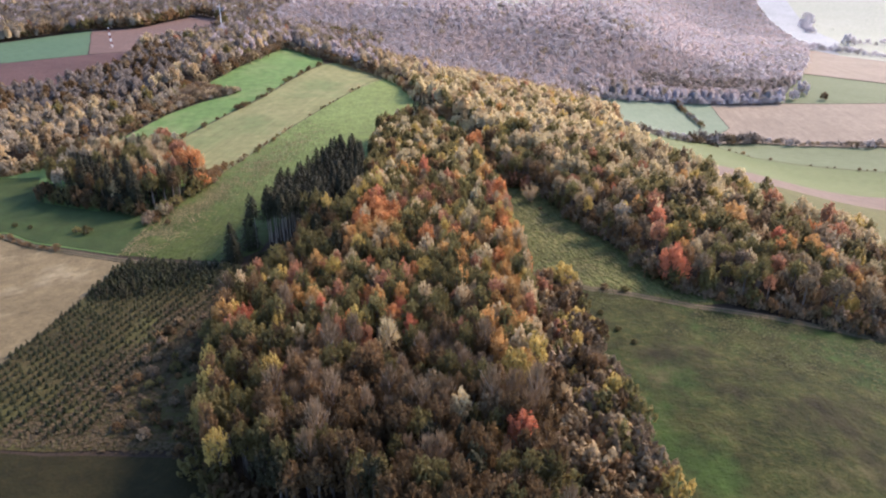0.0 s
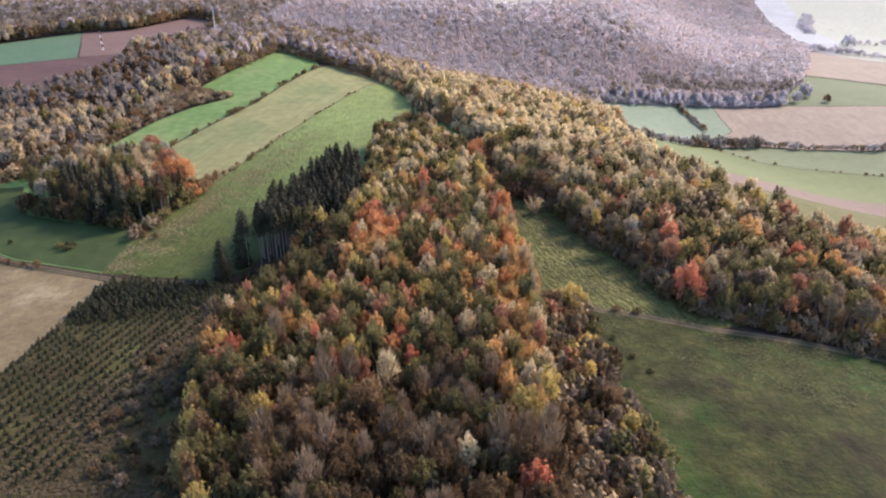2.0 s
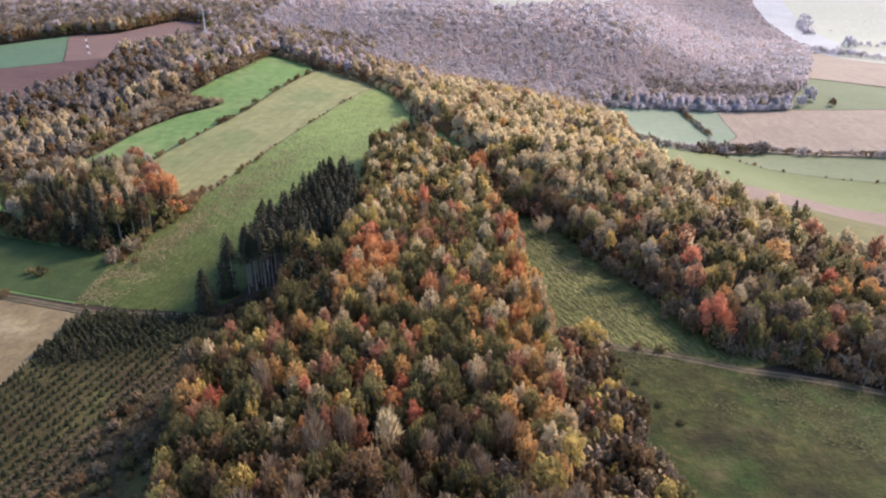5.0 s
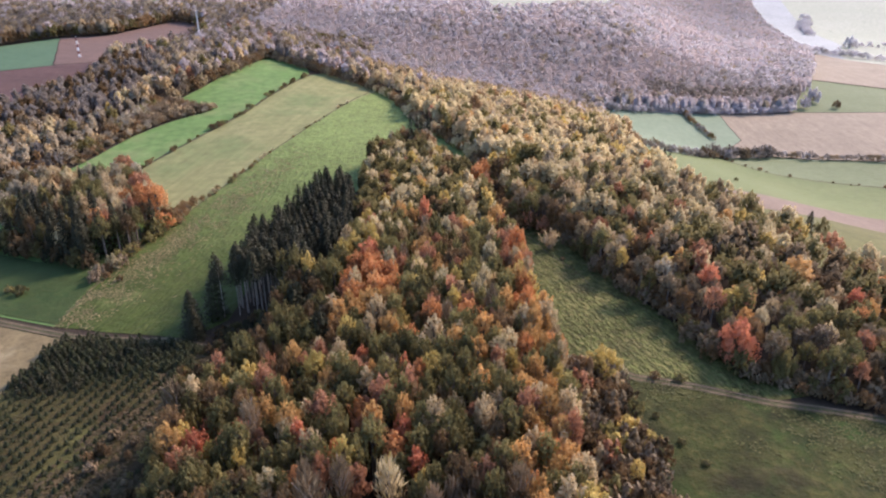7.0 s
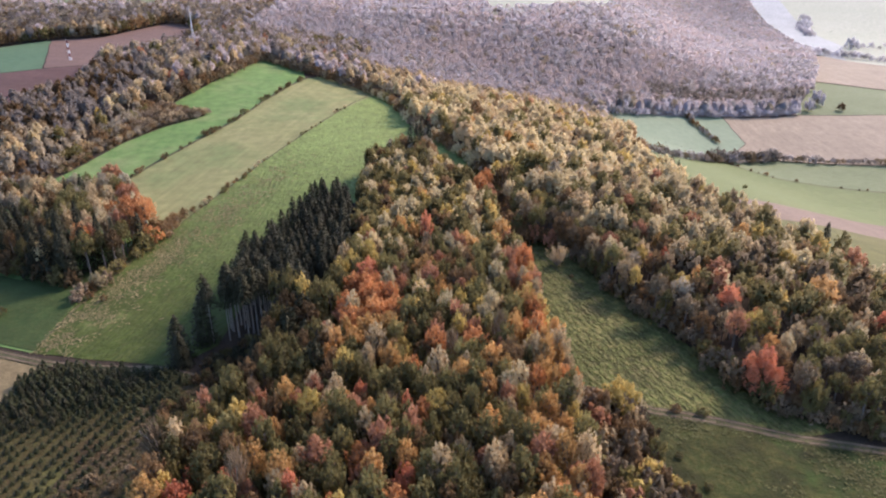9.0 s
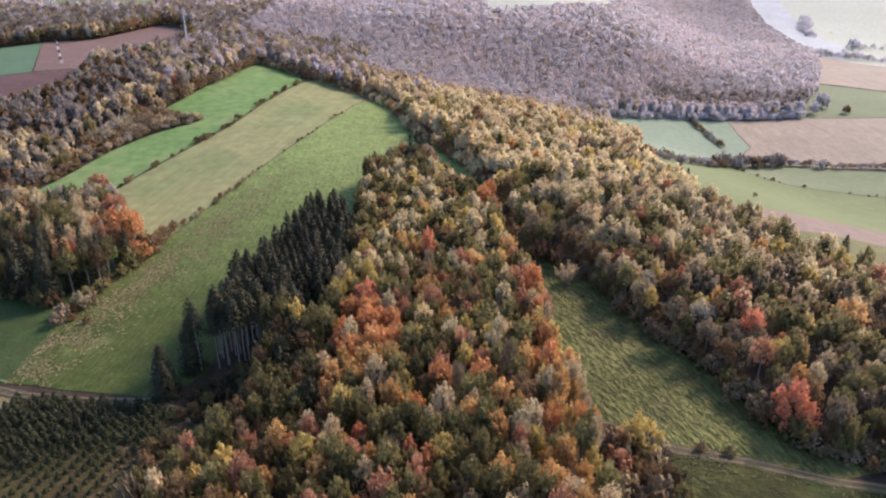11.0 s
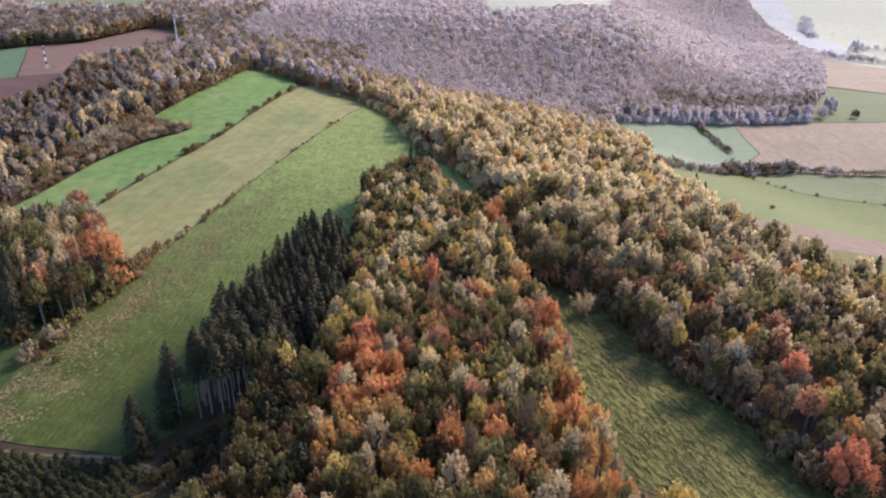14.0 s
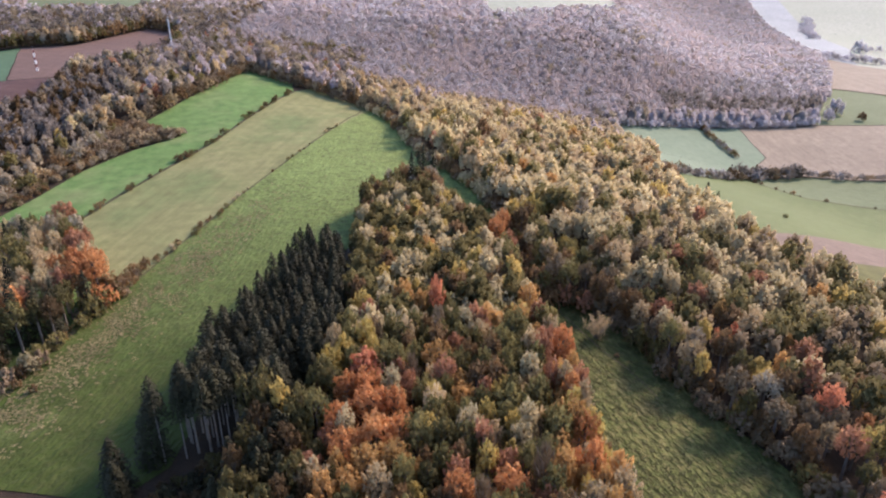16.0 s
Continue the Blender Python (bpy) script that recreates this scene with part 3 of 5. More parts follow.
def shape_set(name, make, count, seed, bark):
    """Several trees of one shape: a pair of meshes each, crown and trunk."""
    out = []
    for i in range(count):
        v, f, (tv, tf) = make(np.random.default_rng(seed + i))
        out.append((mesh_of("crown_" + name, v, f, [LEAF["olive"]]), mesh_of("trunk_" + name, tv, tf, [bark], smooth=True), v))
    return out


SHAPES = {
    "broad": shape_set("broad", lambda r: leafy(r, 3.4, 4.5, 10.6, 52, 880, 0.31), 6, 10, BARK),
    "tall": shape_set("tall", lambda r: leafy(r, 2.75, 5.2, 10.6, 44, 740, 0.31, 0.25), 6, 30, BARK),
    "bare": shape_set("bare", lambda r: bare(r, 2.7, 5.8, 10.4, 430, 1.15), 4, 50, BARK_PALE),
    "broad_far": shape_set("broad_far", lambda r: leafy(r, 3.45, 4.5, 10.0, 48, 680, 0.36), 6, 70, BARK),
    "tall_far": shape_set("tall_far", lambda r: leafy(r, 2.75, 5.1, 10.1, 40, 560, 0.36, 0.25), 5, 90, BARK),
    "spruce": shape_set("spruce", lambda r: conifer(r, 19.0, 2.8, 8.5, 18, 26, 0.48, 0.52), 6, 110, BARK_PALE),
    "spruce_bole": shape_set("spruce_bole", lambda r: conifer(r, 19.5, 2.5, 12.8, 12, 24, 0.46, 0.5), 4, 115, BARK_PALE),
    "spruce_low": shape_set("spruce_low", lambda r: conifer(r, 17.5, 3.3, 1.0, 24, 24, 0.55, 0.54), 6, 120, BARK),
    "shrub": shape_set("shrub", lambda r: leafy(r, 2.6, 2.5, 2.0, 18, 290, 0.37), 5, 130, BARK),
    "shrub_far": shape_set("shrub_far", lambda r: leafy(r, 2.7, 2.3, 2.0, 26, 150, 0.42), 4, 160, BARK),
    "dome": shape_set("dome", lambda r: leafy(r, 5.8, 6.0, 4.8, 48, 2000, 0.36), 3, 170, BARK),
    "vase": shape_set("vase", lambda r: vase(r, 3.6, 7.0, 900, 0.6), 1, 180, BARK_PALE),
    "young": shape_set("young", lambda r: conifer(r, 3.6, 1.2, 0.15, 7, 8, 0.42), 3, 140, BARK),
}
GROUND_NAMES = {"olive": "olive-green", "green": "dark green", "lime": "yellow-green", "gold": "golden", "tan": "pale tan", "straw": "straw-coloured", "orange": "bright orange", "red": "scarlet", "rust": "rust-brown",
                "brown": "brown", "dusk": "dark purplish brown", "grey": "leafless grey", "plum": "bare plum-brown", "fawn": "fawn-brown", "drab": "grey-fawn", "pine": "dull grey-green", "mauve": "bare mauve-grey", "ash": "ash-grey", "slate": "slate-grey", "copper": "copper", "spruce": "dark green", "young": "fresh green"}


def plant(kind, shape, leaf, x, y, scale, turn, label, group, wide=1.0, category="tree"):
    """One tree as a thing of its own: an empty at its foot with trunk and crown."""
    crown, trunk, _ = SHAPES[shape][int(turn * 7) % len(SHAPES[shape])]
    top = new(kind)
    top.matrix_basis = Matrix.LocRotScale((x, y, float(land(x, y)) + 0.1), Euler((0, 0, turn)), (scale * wide, scale * wide, scale))
    for part, me in (("trunk", trunk), ("crown", crown)):
        ob = new(part, me)
        ob.parent = top
        if part == "crown":
            ob.material_slots[0].link = "OBJECT"
            ob.material_slots[0].material = LEAF[leaf]
    return tagged(top, label, category, group)


KIND_OF = {"dome": "round_tree", "broad": "round_tree", "tall": "slender_tree", "bare": "bare_tree", "vase": "bare_bush"}


def scatter(poly, gap, rng, jitter=0.32):
    """An uneven planting of a polygon of the plan."""
    p = np.array(poly, float)
    ys = np.arange(p[:, 1].min(), p[:, 1].max() + gap, gap * 0.866)
    pts = []
    for j, y in enumerate(ys):
        xs = np.arange(p[:, 0].min() + (j % 2) * gap / 2, p[:, 0].max() + gap, gap)
        pts.append(np.stack([xs, np.full(len(xs), y)], 1))
    q = np.concatenate(pts)
    q = q + rng.uniform(-jitter, jitter, q.shape) * gap
    return q[inside(poly, q[:, 0], q[:, 1])]


def choose(rng, table):
    keys = list(table)
    w = np.array([table[k] for k in keys], float)
    return keys[rng.choice(len(keys), p=w / w.sum())]


# ---- the wood on the spur ----
WOOD = [(-46, 103), (-56, 130), (-60, 165), (-57, 182), (-49, 191), (-48, 208), (-46, 228), (-35, 240), (-31, 268), (-35, 326), (-36, 350), (-33, 378), (-16, 400), (-8, 394), (1, 362), (11, 335), (18, 306), (22, 270), (24, 235),
        (25, 205), (26, 180), (23, 150), (21, 125), (22, 82), (0, 84), (-22, 93)]
SHRUBS = [(22, 82), (47, 82), (44, 127), (43, 150), (42, 175), (39, 190), (28, 197), (27, 180), (24, 150), (22, 125)]
SPRUCES = [(-66, 223), (-66, 253), (-58, 290), (-52, 316), (-38, 324), (-33, 268), (-37, 240), (-45, 230), (-54, 229), (-60, 226)]
# marked trees: place, shape, leaf, scale, breadth
MARKED = [(-24.5, 240, "broad", "red", 1.2, 1.3), (-28, 232, "broad", "orange", 1.16, 1.1), (-23, 225, "broad", "orange", 1.22, 1.35), (-17.5, 226, "broad", "orange", 1.14, 1.15), (-29, 222, "broad", "orange", 1.12, 1.2), (-24, 232, "broad", "orange", 1.2, 1.2),
          (-21, 216, "broad", "orange", 1.2, 1.3), (-16, 217, "broad", "orange", 1.16, 1.2), (-27, 213, "broad", "orange", 1.16, 1.2), (-22, 208, "broad", "gold", 1.16, 1.3), (-17, 209, "broad", "gold", 1.14, 1.2), (-25, 203, "broad", "gold", 1.1, 1.1), (-33, 210, "broad", "rust", 0.95, 1.2), (4, 202, "broad", "orange", 1.05, 1.5), (-20, 162, "broad", "orange", 1.05, 1.05), (-11, 157, "broad", "red", 1.0, 1.0),
          (-8, 147, "tall", "red", 1.0, 1.0), (-24, 150, "broad", "orange", 1.0, 0.9), (-19, 143, "broad", "rust", 1.0, 1.0), (-25, 132, "broad", "rust", 1.0, 0.95), (-13, 141, "bare", "tan", 1.1, 1.15),
          (-29, 165, "broad", "green", 1.1, 1.2), (-25, 170, "broad", "green", 1.05, 1.1), (-33, 170, "broad", "green", 1.05, 1.1), (-30, 158, "tall", "green", 1.0, 1.2), (15.6, 108, "broad", "red", 1.1, 1.15),
          (5, 170, "tall", "gold", 1.12, 1.1), (-11.5, 175.7, "tall", "red", 1.12, 0.62), (14, 171, "broad", "gold", 1.0, 1.0), (18, 190, "broad", "gold", 1.05, 1.0), (17, 152, "broad", "gold", 1.0, 1.0), (13, 141, "broad", "orange", 0.95, 1.0), (9, 130, "broad", "grey", 1.0, 1.3),
          (-8, 272, "broad", "red", 1.34, 0.7), (-25.4, 252, "broad", "lime", 1.3, 0.9), (14, 326, "broad", "orange", 1.05, 1.2), (17, 316, "broad", "rust", 1.0, 1.1), (-28, 274, "broad", "lime", 1.05, 1.0), (16, 127, "broad", "lime", 1.2, 1.25), (18, 130, "broad", "gold", 1.1, 1.1),
          (-48, 151, "tall", "lime", 0.95, 1.0), (-42, 148, "tall", "lime", 1.0, 1.0), (-47, 177, "tall", "lime", 1.0, 1.2), (-51, 173, "tall", "lime", 0.95, 1.1), (-54, 150, "broad", "rust", 0.95, 1.1), (-44, 158, "broad", "red", 0.95, 0.9),
          (-38, 172, "broad", "gold", 0.95, 1.0), (-41, 118, "tall", "olive", 0.95, 0.9), (-53.5, 133, "tall", "lime", 0.85, 0.9), (-45, 131, "tall", "lime", 0.95, 0.9), (34.6, 150.4, "broad", "lime", 0.62, 0.9), (3.4, 106.6, "spruce_low", "spruce", 0.82, 1.1), (10, 107, "tall", "gold", 0.92, 1.0), (-20, 118, "broad", "orange", 0.9, 0.7), (0, 182, "tall", "red", 0.85, 0.7), (-11, 397, "spruce_low", "spruce", 1.25, 0.85), (-7, 390, "spruce_low", "spruce", 1.25, 0.85),
          (-13, 391, "spruce_low", "spruce", 1.25, 0.85), (-16, 386, "spruce_low", "spruce", 1.25, 0.85), (-34, 371, "broad", "green", 1.0, 1.4), (-29, 376, "broad", "olive", 0.9, 1.2), (20, 253, "broad", "rust", 1.0, 1.2), (21, 245, "broad", "orange", 0.95, 1.1), (18, 275, "broad", "gold", 1.05, 1.1), (19, 266, "tall", "rust", 1.0, 1.2),
          (17, 336, "broad", "orange", 1.0, 1.2), (-8, 246, "broad", "gold", 1.05, 1.5), (-3, 231, "broad", "gold", 0.95, 1.2), (15, 213, "broad", "gold", 1.0, 1.1), (-15, 236, "broad", "rust", 0.95, 1.3)]
rng = np.random.default_rng(5)
for x, y, shape, leaf, s, w in MARKED:
    plant("spruce" if "spruce" in shape else KIND_OF[shape.split("_")[0]], shape, leaf, x, y, s, float(rng.uniform(0, 6.28)), GROUND_NAMES[leaf] + " autumn tree standing out in the wood", "trees of the spur wood", w * 0.84)
MX = np.array([(m[0], m[1], 2.8 * m[4] * m[5]) for m in MARKED])
back = []
for x, y in scatter(WOOD, 4.15, rng):
    if np.any((MX[:, 0] - x) ** 2 + (MX[:, 1] - y) ** 2 < MX[:, 2] ** 2):
        continue
    right = np.interp(y, [98, 125, 150, 180, 205, 235, 270, 306, 335, 362], [21, 21, 23, 26, 25, 24, 22, 18, 11, 1]) - x
    # front rows: bare trees, and darker leaves painting in shade and lens falloff
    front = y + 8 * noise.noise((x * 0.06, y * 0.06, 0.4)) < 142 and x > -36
    # right edge: golden trees, made more golden to paint in the sun's glow
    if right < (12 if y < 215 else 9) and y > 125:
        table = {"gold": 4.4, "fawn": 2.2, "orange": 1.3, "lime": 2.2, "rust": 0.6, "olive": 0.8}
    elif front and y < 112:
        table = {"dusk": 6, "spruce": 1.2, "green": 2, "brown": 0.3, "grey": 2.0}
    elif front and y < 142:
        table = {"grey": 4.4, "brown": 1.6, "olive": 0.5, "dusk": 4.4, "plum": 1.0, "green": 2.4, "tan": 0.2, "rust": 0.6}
    elif x < -32 and 186 < y < 240:
        table = {"green": 5, "dusk": 2, "spruce": 3, "olive": 0.8}
    elif y < 150 and x <= -36:
        table = {"olive": 2.2, "green": 5, "lime": 0.6, "gold": 0.3, "brown": 1.2, "dusk": 2}
    elif y < 215:
        table = {"olive": 5.4, "green": 4.4, "brown": 1.8, "gold": 1.2, "rust": 1.2, "orange": 0.5, "lime": 1.1, "tan": 0.3, "fawn": 1.6, "red": 0.16, "grey": 0.6}
    elif y < 300:
        table = {"olive": 6, "green": 2.4, "brown": 1.2, "tan": 1.4, "fawn": 1.4, "rust": 0.5, "gold": 0.6, "lime": 1.1, "grey": 0.4}
    else:
        table = {"tan": 3, "olive": 3, "brown": 1.6, "gold": 0.6, "grey": 0.8, "green": 0.8}
    leaf = choose(rng, table)
    shape = "bare" if leaf == "grey" else ("broad" if rng.random() < 0.55 else "tall")
    if y > 205 and shape != "bare":
        shape += "_far"
    s = float(rng.uniform(0.9, 1.26))
    if y > 262:
        back.append((x, y, leaf))
        continue
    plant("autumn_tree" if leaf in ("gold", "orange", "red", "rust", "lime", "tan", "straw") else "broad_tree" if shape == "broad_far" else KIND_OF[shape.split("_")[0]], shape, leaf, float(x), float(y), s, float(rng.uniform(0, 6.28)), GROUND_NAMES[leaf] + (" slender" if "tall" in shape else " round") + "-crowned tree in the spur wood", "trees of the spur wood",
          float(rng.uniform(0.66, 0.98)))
for x, y in scatter(SPRUCES, 3.6, rng, 0.42):
    edge = x < np.interp(y, [211, 228, 253, 290, 312], [-71, -66, -66, -57, -49]) + 7 or y < 238
    plant("spruce", "spruce_bole" if y < 247 and x < -47 else "spruce" if edge else "spruce_low", "spruce", float(x), float(y), float(rng.uniform(0.82, 1.07)) * (1.06 if y < 262 else 0.97), float(rng.uniform(0, 6.28)), "tall dark green spruce in a dense stand", "spruces of the dark stand",
          float(rng.uniform(0.85, 1.05)))
for x, y, k in ((-74, 218, 0.78), (-72.4, 214.6, 0.6), (-70, 227, 0.86), (-69.5, 230, 1.02), (-67.4, 226, 1.04), (-64, 233, 1.06), (-61, 229, 1.03)):
    plant("spruce", "spruce_bole" if k > 1 else "spruce_low", "spruce", x, y, k, float(x * 3), "dark green spruce at the end of the stand", "spruces of the dark stand", 0.95 if k > 1 else 1.4)
for x, y, leaf in ((-49, 229, "green"), (-45, 227, "green"), (-41, 226, "lime"), (-46, 232, "olive"), (-37, 224, "green"), (-33.5, 223, "olive")):
    plant("slender_tree", "tall_far", leaf, x, y, 1.36, abs(x), GROUND_NAMES[leaf] + " tree in front of the spruce stand", "trees of the spur wood", 0.8)
for x, y, k in ((-49, 214, 0.8), (-45, 210, 0.72), (-47, 221, 0.86), (-42, 215, 0.8), (-43, 223, 0.85), (-39, 211, 0.72), (-39, 219, 0.8), (-51, 208, 0.6)):
    plant("spruce", "spruce_low", "spruce", x, y, k * 1.12, float(x * y), "dark green spruce in front of the stand", "spruces of the dark stand", 1.05)
for x, y in scatter([(19, 303), (30, 295), (28, 330), (22, 350), (16, 336)], 3.4, rng):
    leaf = choose(rng, {"dusk": 3, "brown": 3, "rust": 0.6, "olive": 1})
    plant("shrub", "shrub", leaf, float(x), float(y), float(rng.uniform(1.0, 1.8)), float(rng.uniform(0, 6.28)), GROUND_NAMES[leaf] + " shrub between the two woods", "shrubs between the woods", 1.1, "shrub")
for x, y in scatter([(-78, 180), (-60, 168), (-55, 128), (-54, 119), (-72, 120), (-84, 140)], 4.6, rng, 0.5):
    leaf = choose(rng, {"brown": 2, "plum": 3, "grey": 2, "olive": 1.4, "dusk": 1})
    plant("low_scrub", "shrub", leaf, float(x), float(y), float(rng.uniform(0.22, 0.62)), float(rng.uniform(0, 6.28)), GROUND_NAMES[leaf] + " low scrub in the weedy clearing", "scrub of the clearing", 1.2, "shrub")
# dark shrubs added in place of the shade on the stand's floor
for x, y in scatter([(-66, 205), (-68, 216), (-58, 226), (-48, 226), (-46, 208), (-54, 199)], 3.0, rng, 0.45):
    leaf = choose(rng, {"dusk": 3, "green": 2, "spruce": 3})
    plant("shrub", "shrub", leaf, float(x), float(y), float(rng.uniform(0.35, 0.75)), float(rng.uniform(0, 6.28)), GROUND_NAMES[leaf] + " shrub added as shade below the spruce stand", "undergrowth of the spruce stand", 1.25, "shrub")
for x, y in scatter([(-64, 197), (-60, 165), (-51, 114), (-58, 114), (-67, 165), (-72, 197)], 3.2, rng, 0.45):
    leaf = choose(rng, {"dusk": 2, "brown": 3, "green": 1.5, "olive": 1})
    plant("shrub", "shrub", leaf, float(x), float(y), float(rng.uniform(0.25, 0.7)), float(rng.uniform(0, 6.28)), GROUND_NAMES[leaf] + " low shrub at the clearing's edge", "shrubs of the clearing", 1.2, "shrub")
for x, y in scatter(SHRUBS, 3.8, rng):
    leaf = choose(rng, {"dusk": 1.8, "brown": 1.8, "plum": 2.4, "olive": 1.6, "lime": 0.3, "rust": 0.3, "fawn": 1.0, "grey": 2.0})
    plant("shrub", "shrub", leaf, float(x), float(y), float(rng.uniform(0.9, 1.75)), float(rng.uniform(0, 6.28)), GROUND_NAMES[leaf] + " thicket shrub at the meadow's edge", "shrubs beside the spur wood", 1.0, "shrub")
for x, y, s, w, leaf in ((41, 190, 0.9, 1.3, "tan"), (33, 160, 1.5, 1.15, "lime"), (41, 186, 1.0, 0.9, "grey"), (40, 180, 1.1, 0.9, "brown")):
    plant("shrub", "shrub", leaf, x, y, s, x, GROUND_NAMES[leaf] + " rounded bush beside the farm track", "shrubs beside the spur wood", w, "shrub")


plant("round_bush", "dome", "lime", 37.0, 190.0, 0.8, 1.3, "large round yellow-green bush beside the farm track", "shrubs beside the spur wood", 1.12, "bush")


# ---- woods further off, as joined stuff ----
def clump(rng, rx, low, top, seg):
    """The dense inner mass of a crown seen from far off: an uneven, lobed dome of facets."""
    rings = []
    for h, w in ((0.0, 0.6), (0.4, 1.0), (0.7, 0.9), (0.9, 0.55), (1.0, 0.12)):
        a = np.arange(seg) * 6.283 / seg + rng.uniform(0, 1)
        r = rx * w * rng.uniform(0.8, 1.18, seg)
        rings.append(np.stack([np.cos(a) * r, np.sin(a) * r, low + (top - low) * h + rng.normal(0, 0.3, seg)], 1))
    out = []
    for p, q in zip(rings, rings[1:]):
        for i in range(seg):
            k = (i + 1) % seg
            out.append((p[i], p[k], q[k], q[i]))
    return np.array(out)


def forest(name, pts, rng, sizes, tables, label, lift=0.0, grow=1.0, seg=0, uneven=0.23, flat=1.0, up=0.6):
    """A wood of many trees in one mesh. sizes: blades and blade length; tables: leaf choices for each tree; seg: sides of an inner clump."""
    count, size = sizes
    base = []
    for i in range(6):
        tall = i % 2
        v, f, _ = leafy(np.random.default_rng(400 + i), 2.9 if tall else 3.7, 5.4 if tall else 4.6, 9.3, 30, count, size, 0.2 if tall else 0.0)
        v = v.reshape(-1, 4, 3)
        if seg:
            v = np.concatenate([v, clump(np.random.default_rng(500 + i), 2.9 if tall else 3.7, 3.0, 12.6 if tall else 12.0, seg)])
        base.append(v)
    keys = list(LEAF)
    vs, ids, ns = [], [], []
    z = land(pts[:, 0], pts[:, 1])
    for k, (x, y) in enumerate(pts):
        leaf = choose(rng, tables(x, y))
        v = base[rng.integers(6)]
        a, s, w = rng.uniform(0, 6.283), rng.uniform(0.95 - uneven, 0.95 + uneven), rng.uniform(0.9, 1.2) * grow
        c, q = math.cos(a), math.sin(a)
        vx, vy = v[..., 0] * s * w, v[..., 1] * s * w
        vs.append(np.stack([x + vx * c - vy * q, y + vx * q + vy * c, z[k] + lift + (14.0 * (1 - flat) + v[..., 2] * flat) * s], -1))
        ids.append(np.full(len(v), keys.index(leaf)))
        way = vs[-1] - (x, y, z[k] + lift + 7.0 * s)
        ns.append(way / (np.linalg.norm(way, axis=-1)[..., None] + 1e-6) * 0.7 + (0.0, 0.0, up))
    v = np.concatenate(vs).reshape(-1, 3)
    ob = new(name, mesh_of(name, v, quads(len(v) // 4), [LEAF[k] for k in keys], np.concatenate(ids), True))
    n = np.concatenate(ns).reshape(-1, 3)
    ob.data.normals_split_custom_set_from_vertices((n / np.linalg.norm(n, axis=1)[:, None]).tolist())
    return tagged(ob, label, "wood", kind="stuff")


# ---- the wood between the meadow and the valley ----
SLOPE = [(28, 294), (43, 286), (53, 249), (66, 218), (74, 197), (90, 188), (108, 184), (134, 178), (180, 167), (230, 158), (235, 205), (176, 238), (156, 262), (140, 284), (122, 314), (112, 356), (108, 402), (112, 455),
         (134, 525), (142, 560), (60, 560), (-10, 560), (-28, 530), (-17, 482), (-9, 458), (4, 428), (14, 402), (18, 378), (22, 350), (25, 320)]
SLOPE_MARKED = [(75, 199, "dome", "red", 1.12, 1.02), (74, 215, "broad", "rust", 1.0, 1.1), (78, 229, "broad", "red", 1.0, 1.2), (83, 191, "dome", "olive", 0.7, 0.85), (119, 222, "broad", "red", 0.95, 1.2), (137, 236, "broad", "orange", 0.95, 1.3), (64, 258, "tall", "red", 0.75, 0.7), (56, 246, "tall", "lime", 0.78, 1.2), (68, 257, "tall", "red", 0.9, 0.7), (70, 270, "broad", "gold", 0.9, 0.9), (80.5, 254, "broad", "gold", 0.85, 0.8), (66, 278, "broad", "rust", 1.0, 1.2), (86, 284, "broad", "rust", 1.1, 1.3),
                (74, 244, "tall", "gold", 0.9, 0.9), (24, 336, "broad", "dusk", 1.05, 1.3), (27, 343, "broad", "dusk", 1.0, 1.2), (30, 352, "dome", "lime", 1.3, 1.0), (37, 368, "dome", "olive", 1.3, 1.0), (37.2, 272, "vase", "fawn", 1.08, 1.5),
                (126, 186, "dome", "lime", 0.8, 1.0), (129, 217, "broad", "gold", 1.0, 1.2), (130, 207, "broad", "gold", 0.95, 1.2), (145, 226, "broad", "tan", 0.95, 1.2), (115, 212, "broad", "orange", 0.9, 1.2), (121, 218, "broad", "gold", 0.9, 1.1),
                (101, 187, "broad", "rust", 0.7, 1.0), (95, 192, "dome", "dusk", 0.85, 0.9), (106, 190, "dome", "dusk", 0.8, 0.9), (115, 188, "dome", "brown", 0.8, 0.9), (84, 192, "dome", "olive", 0.85, 0.8)]
for x, y, shape, leaf, s, w in SLOPE_MARKED:
    plant(KIND_OF[shape.split("_")[0]], shape, leaf, x, y, s, float(x + y), GROUND_NAMES[leaf] + " autumn tree at the edge of the slope wood", "trees of the slope wood", w * 0.88)
MX = np.array([(m[0], m[1], (4.4 if m[2] == "dome" else 3.0) * m[4] * m[5]) for m in SLOPE_MARKED])


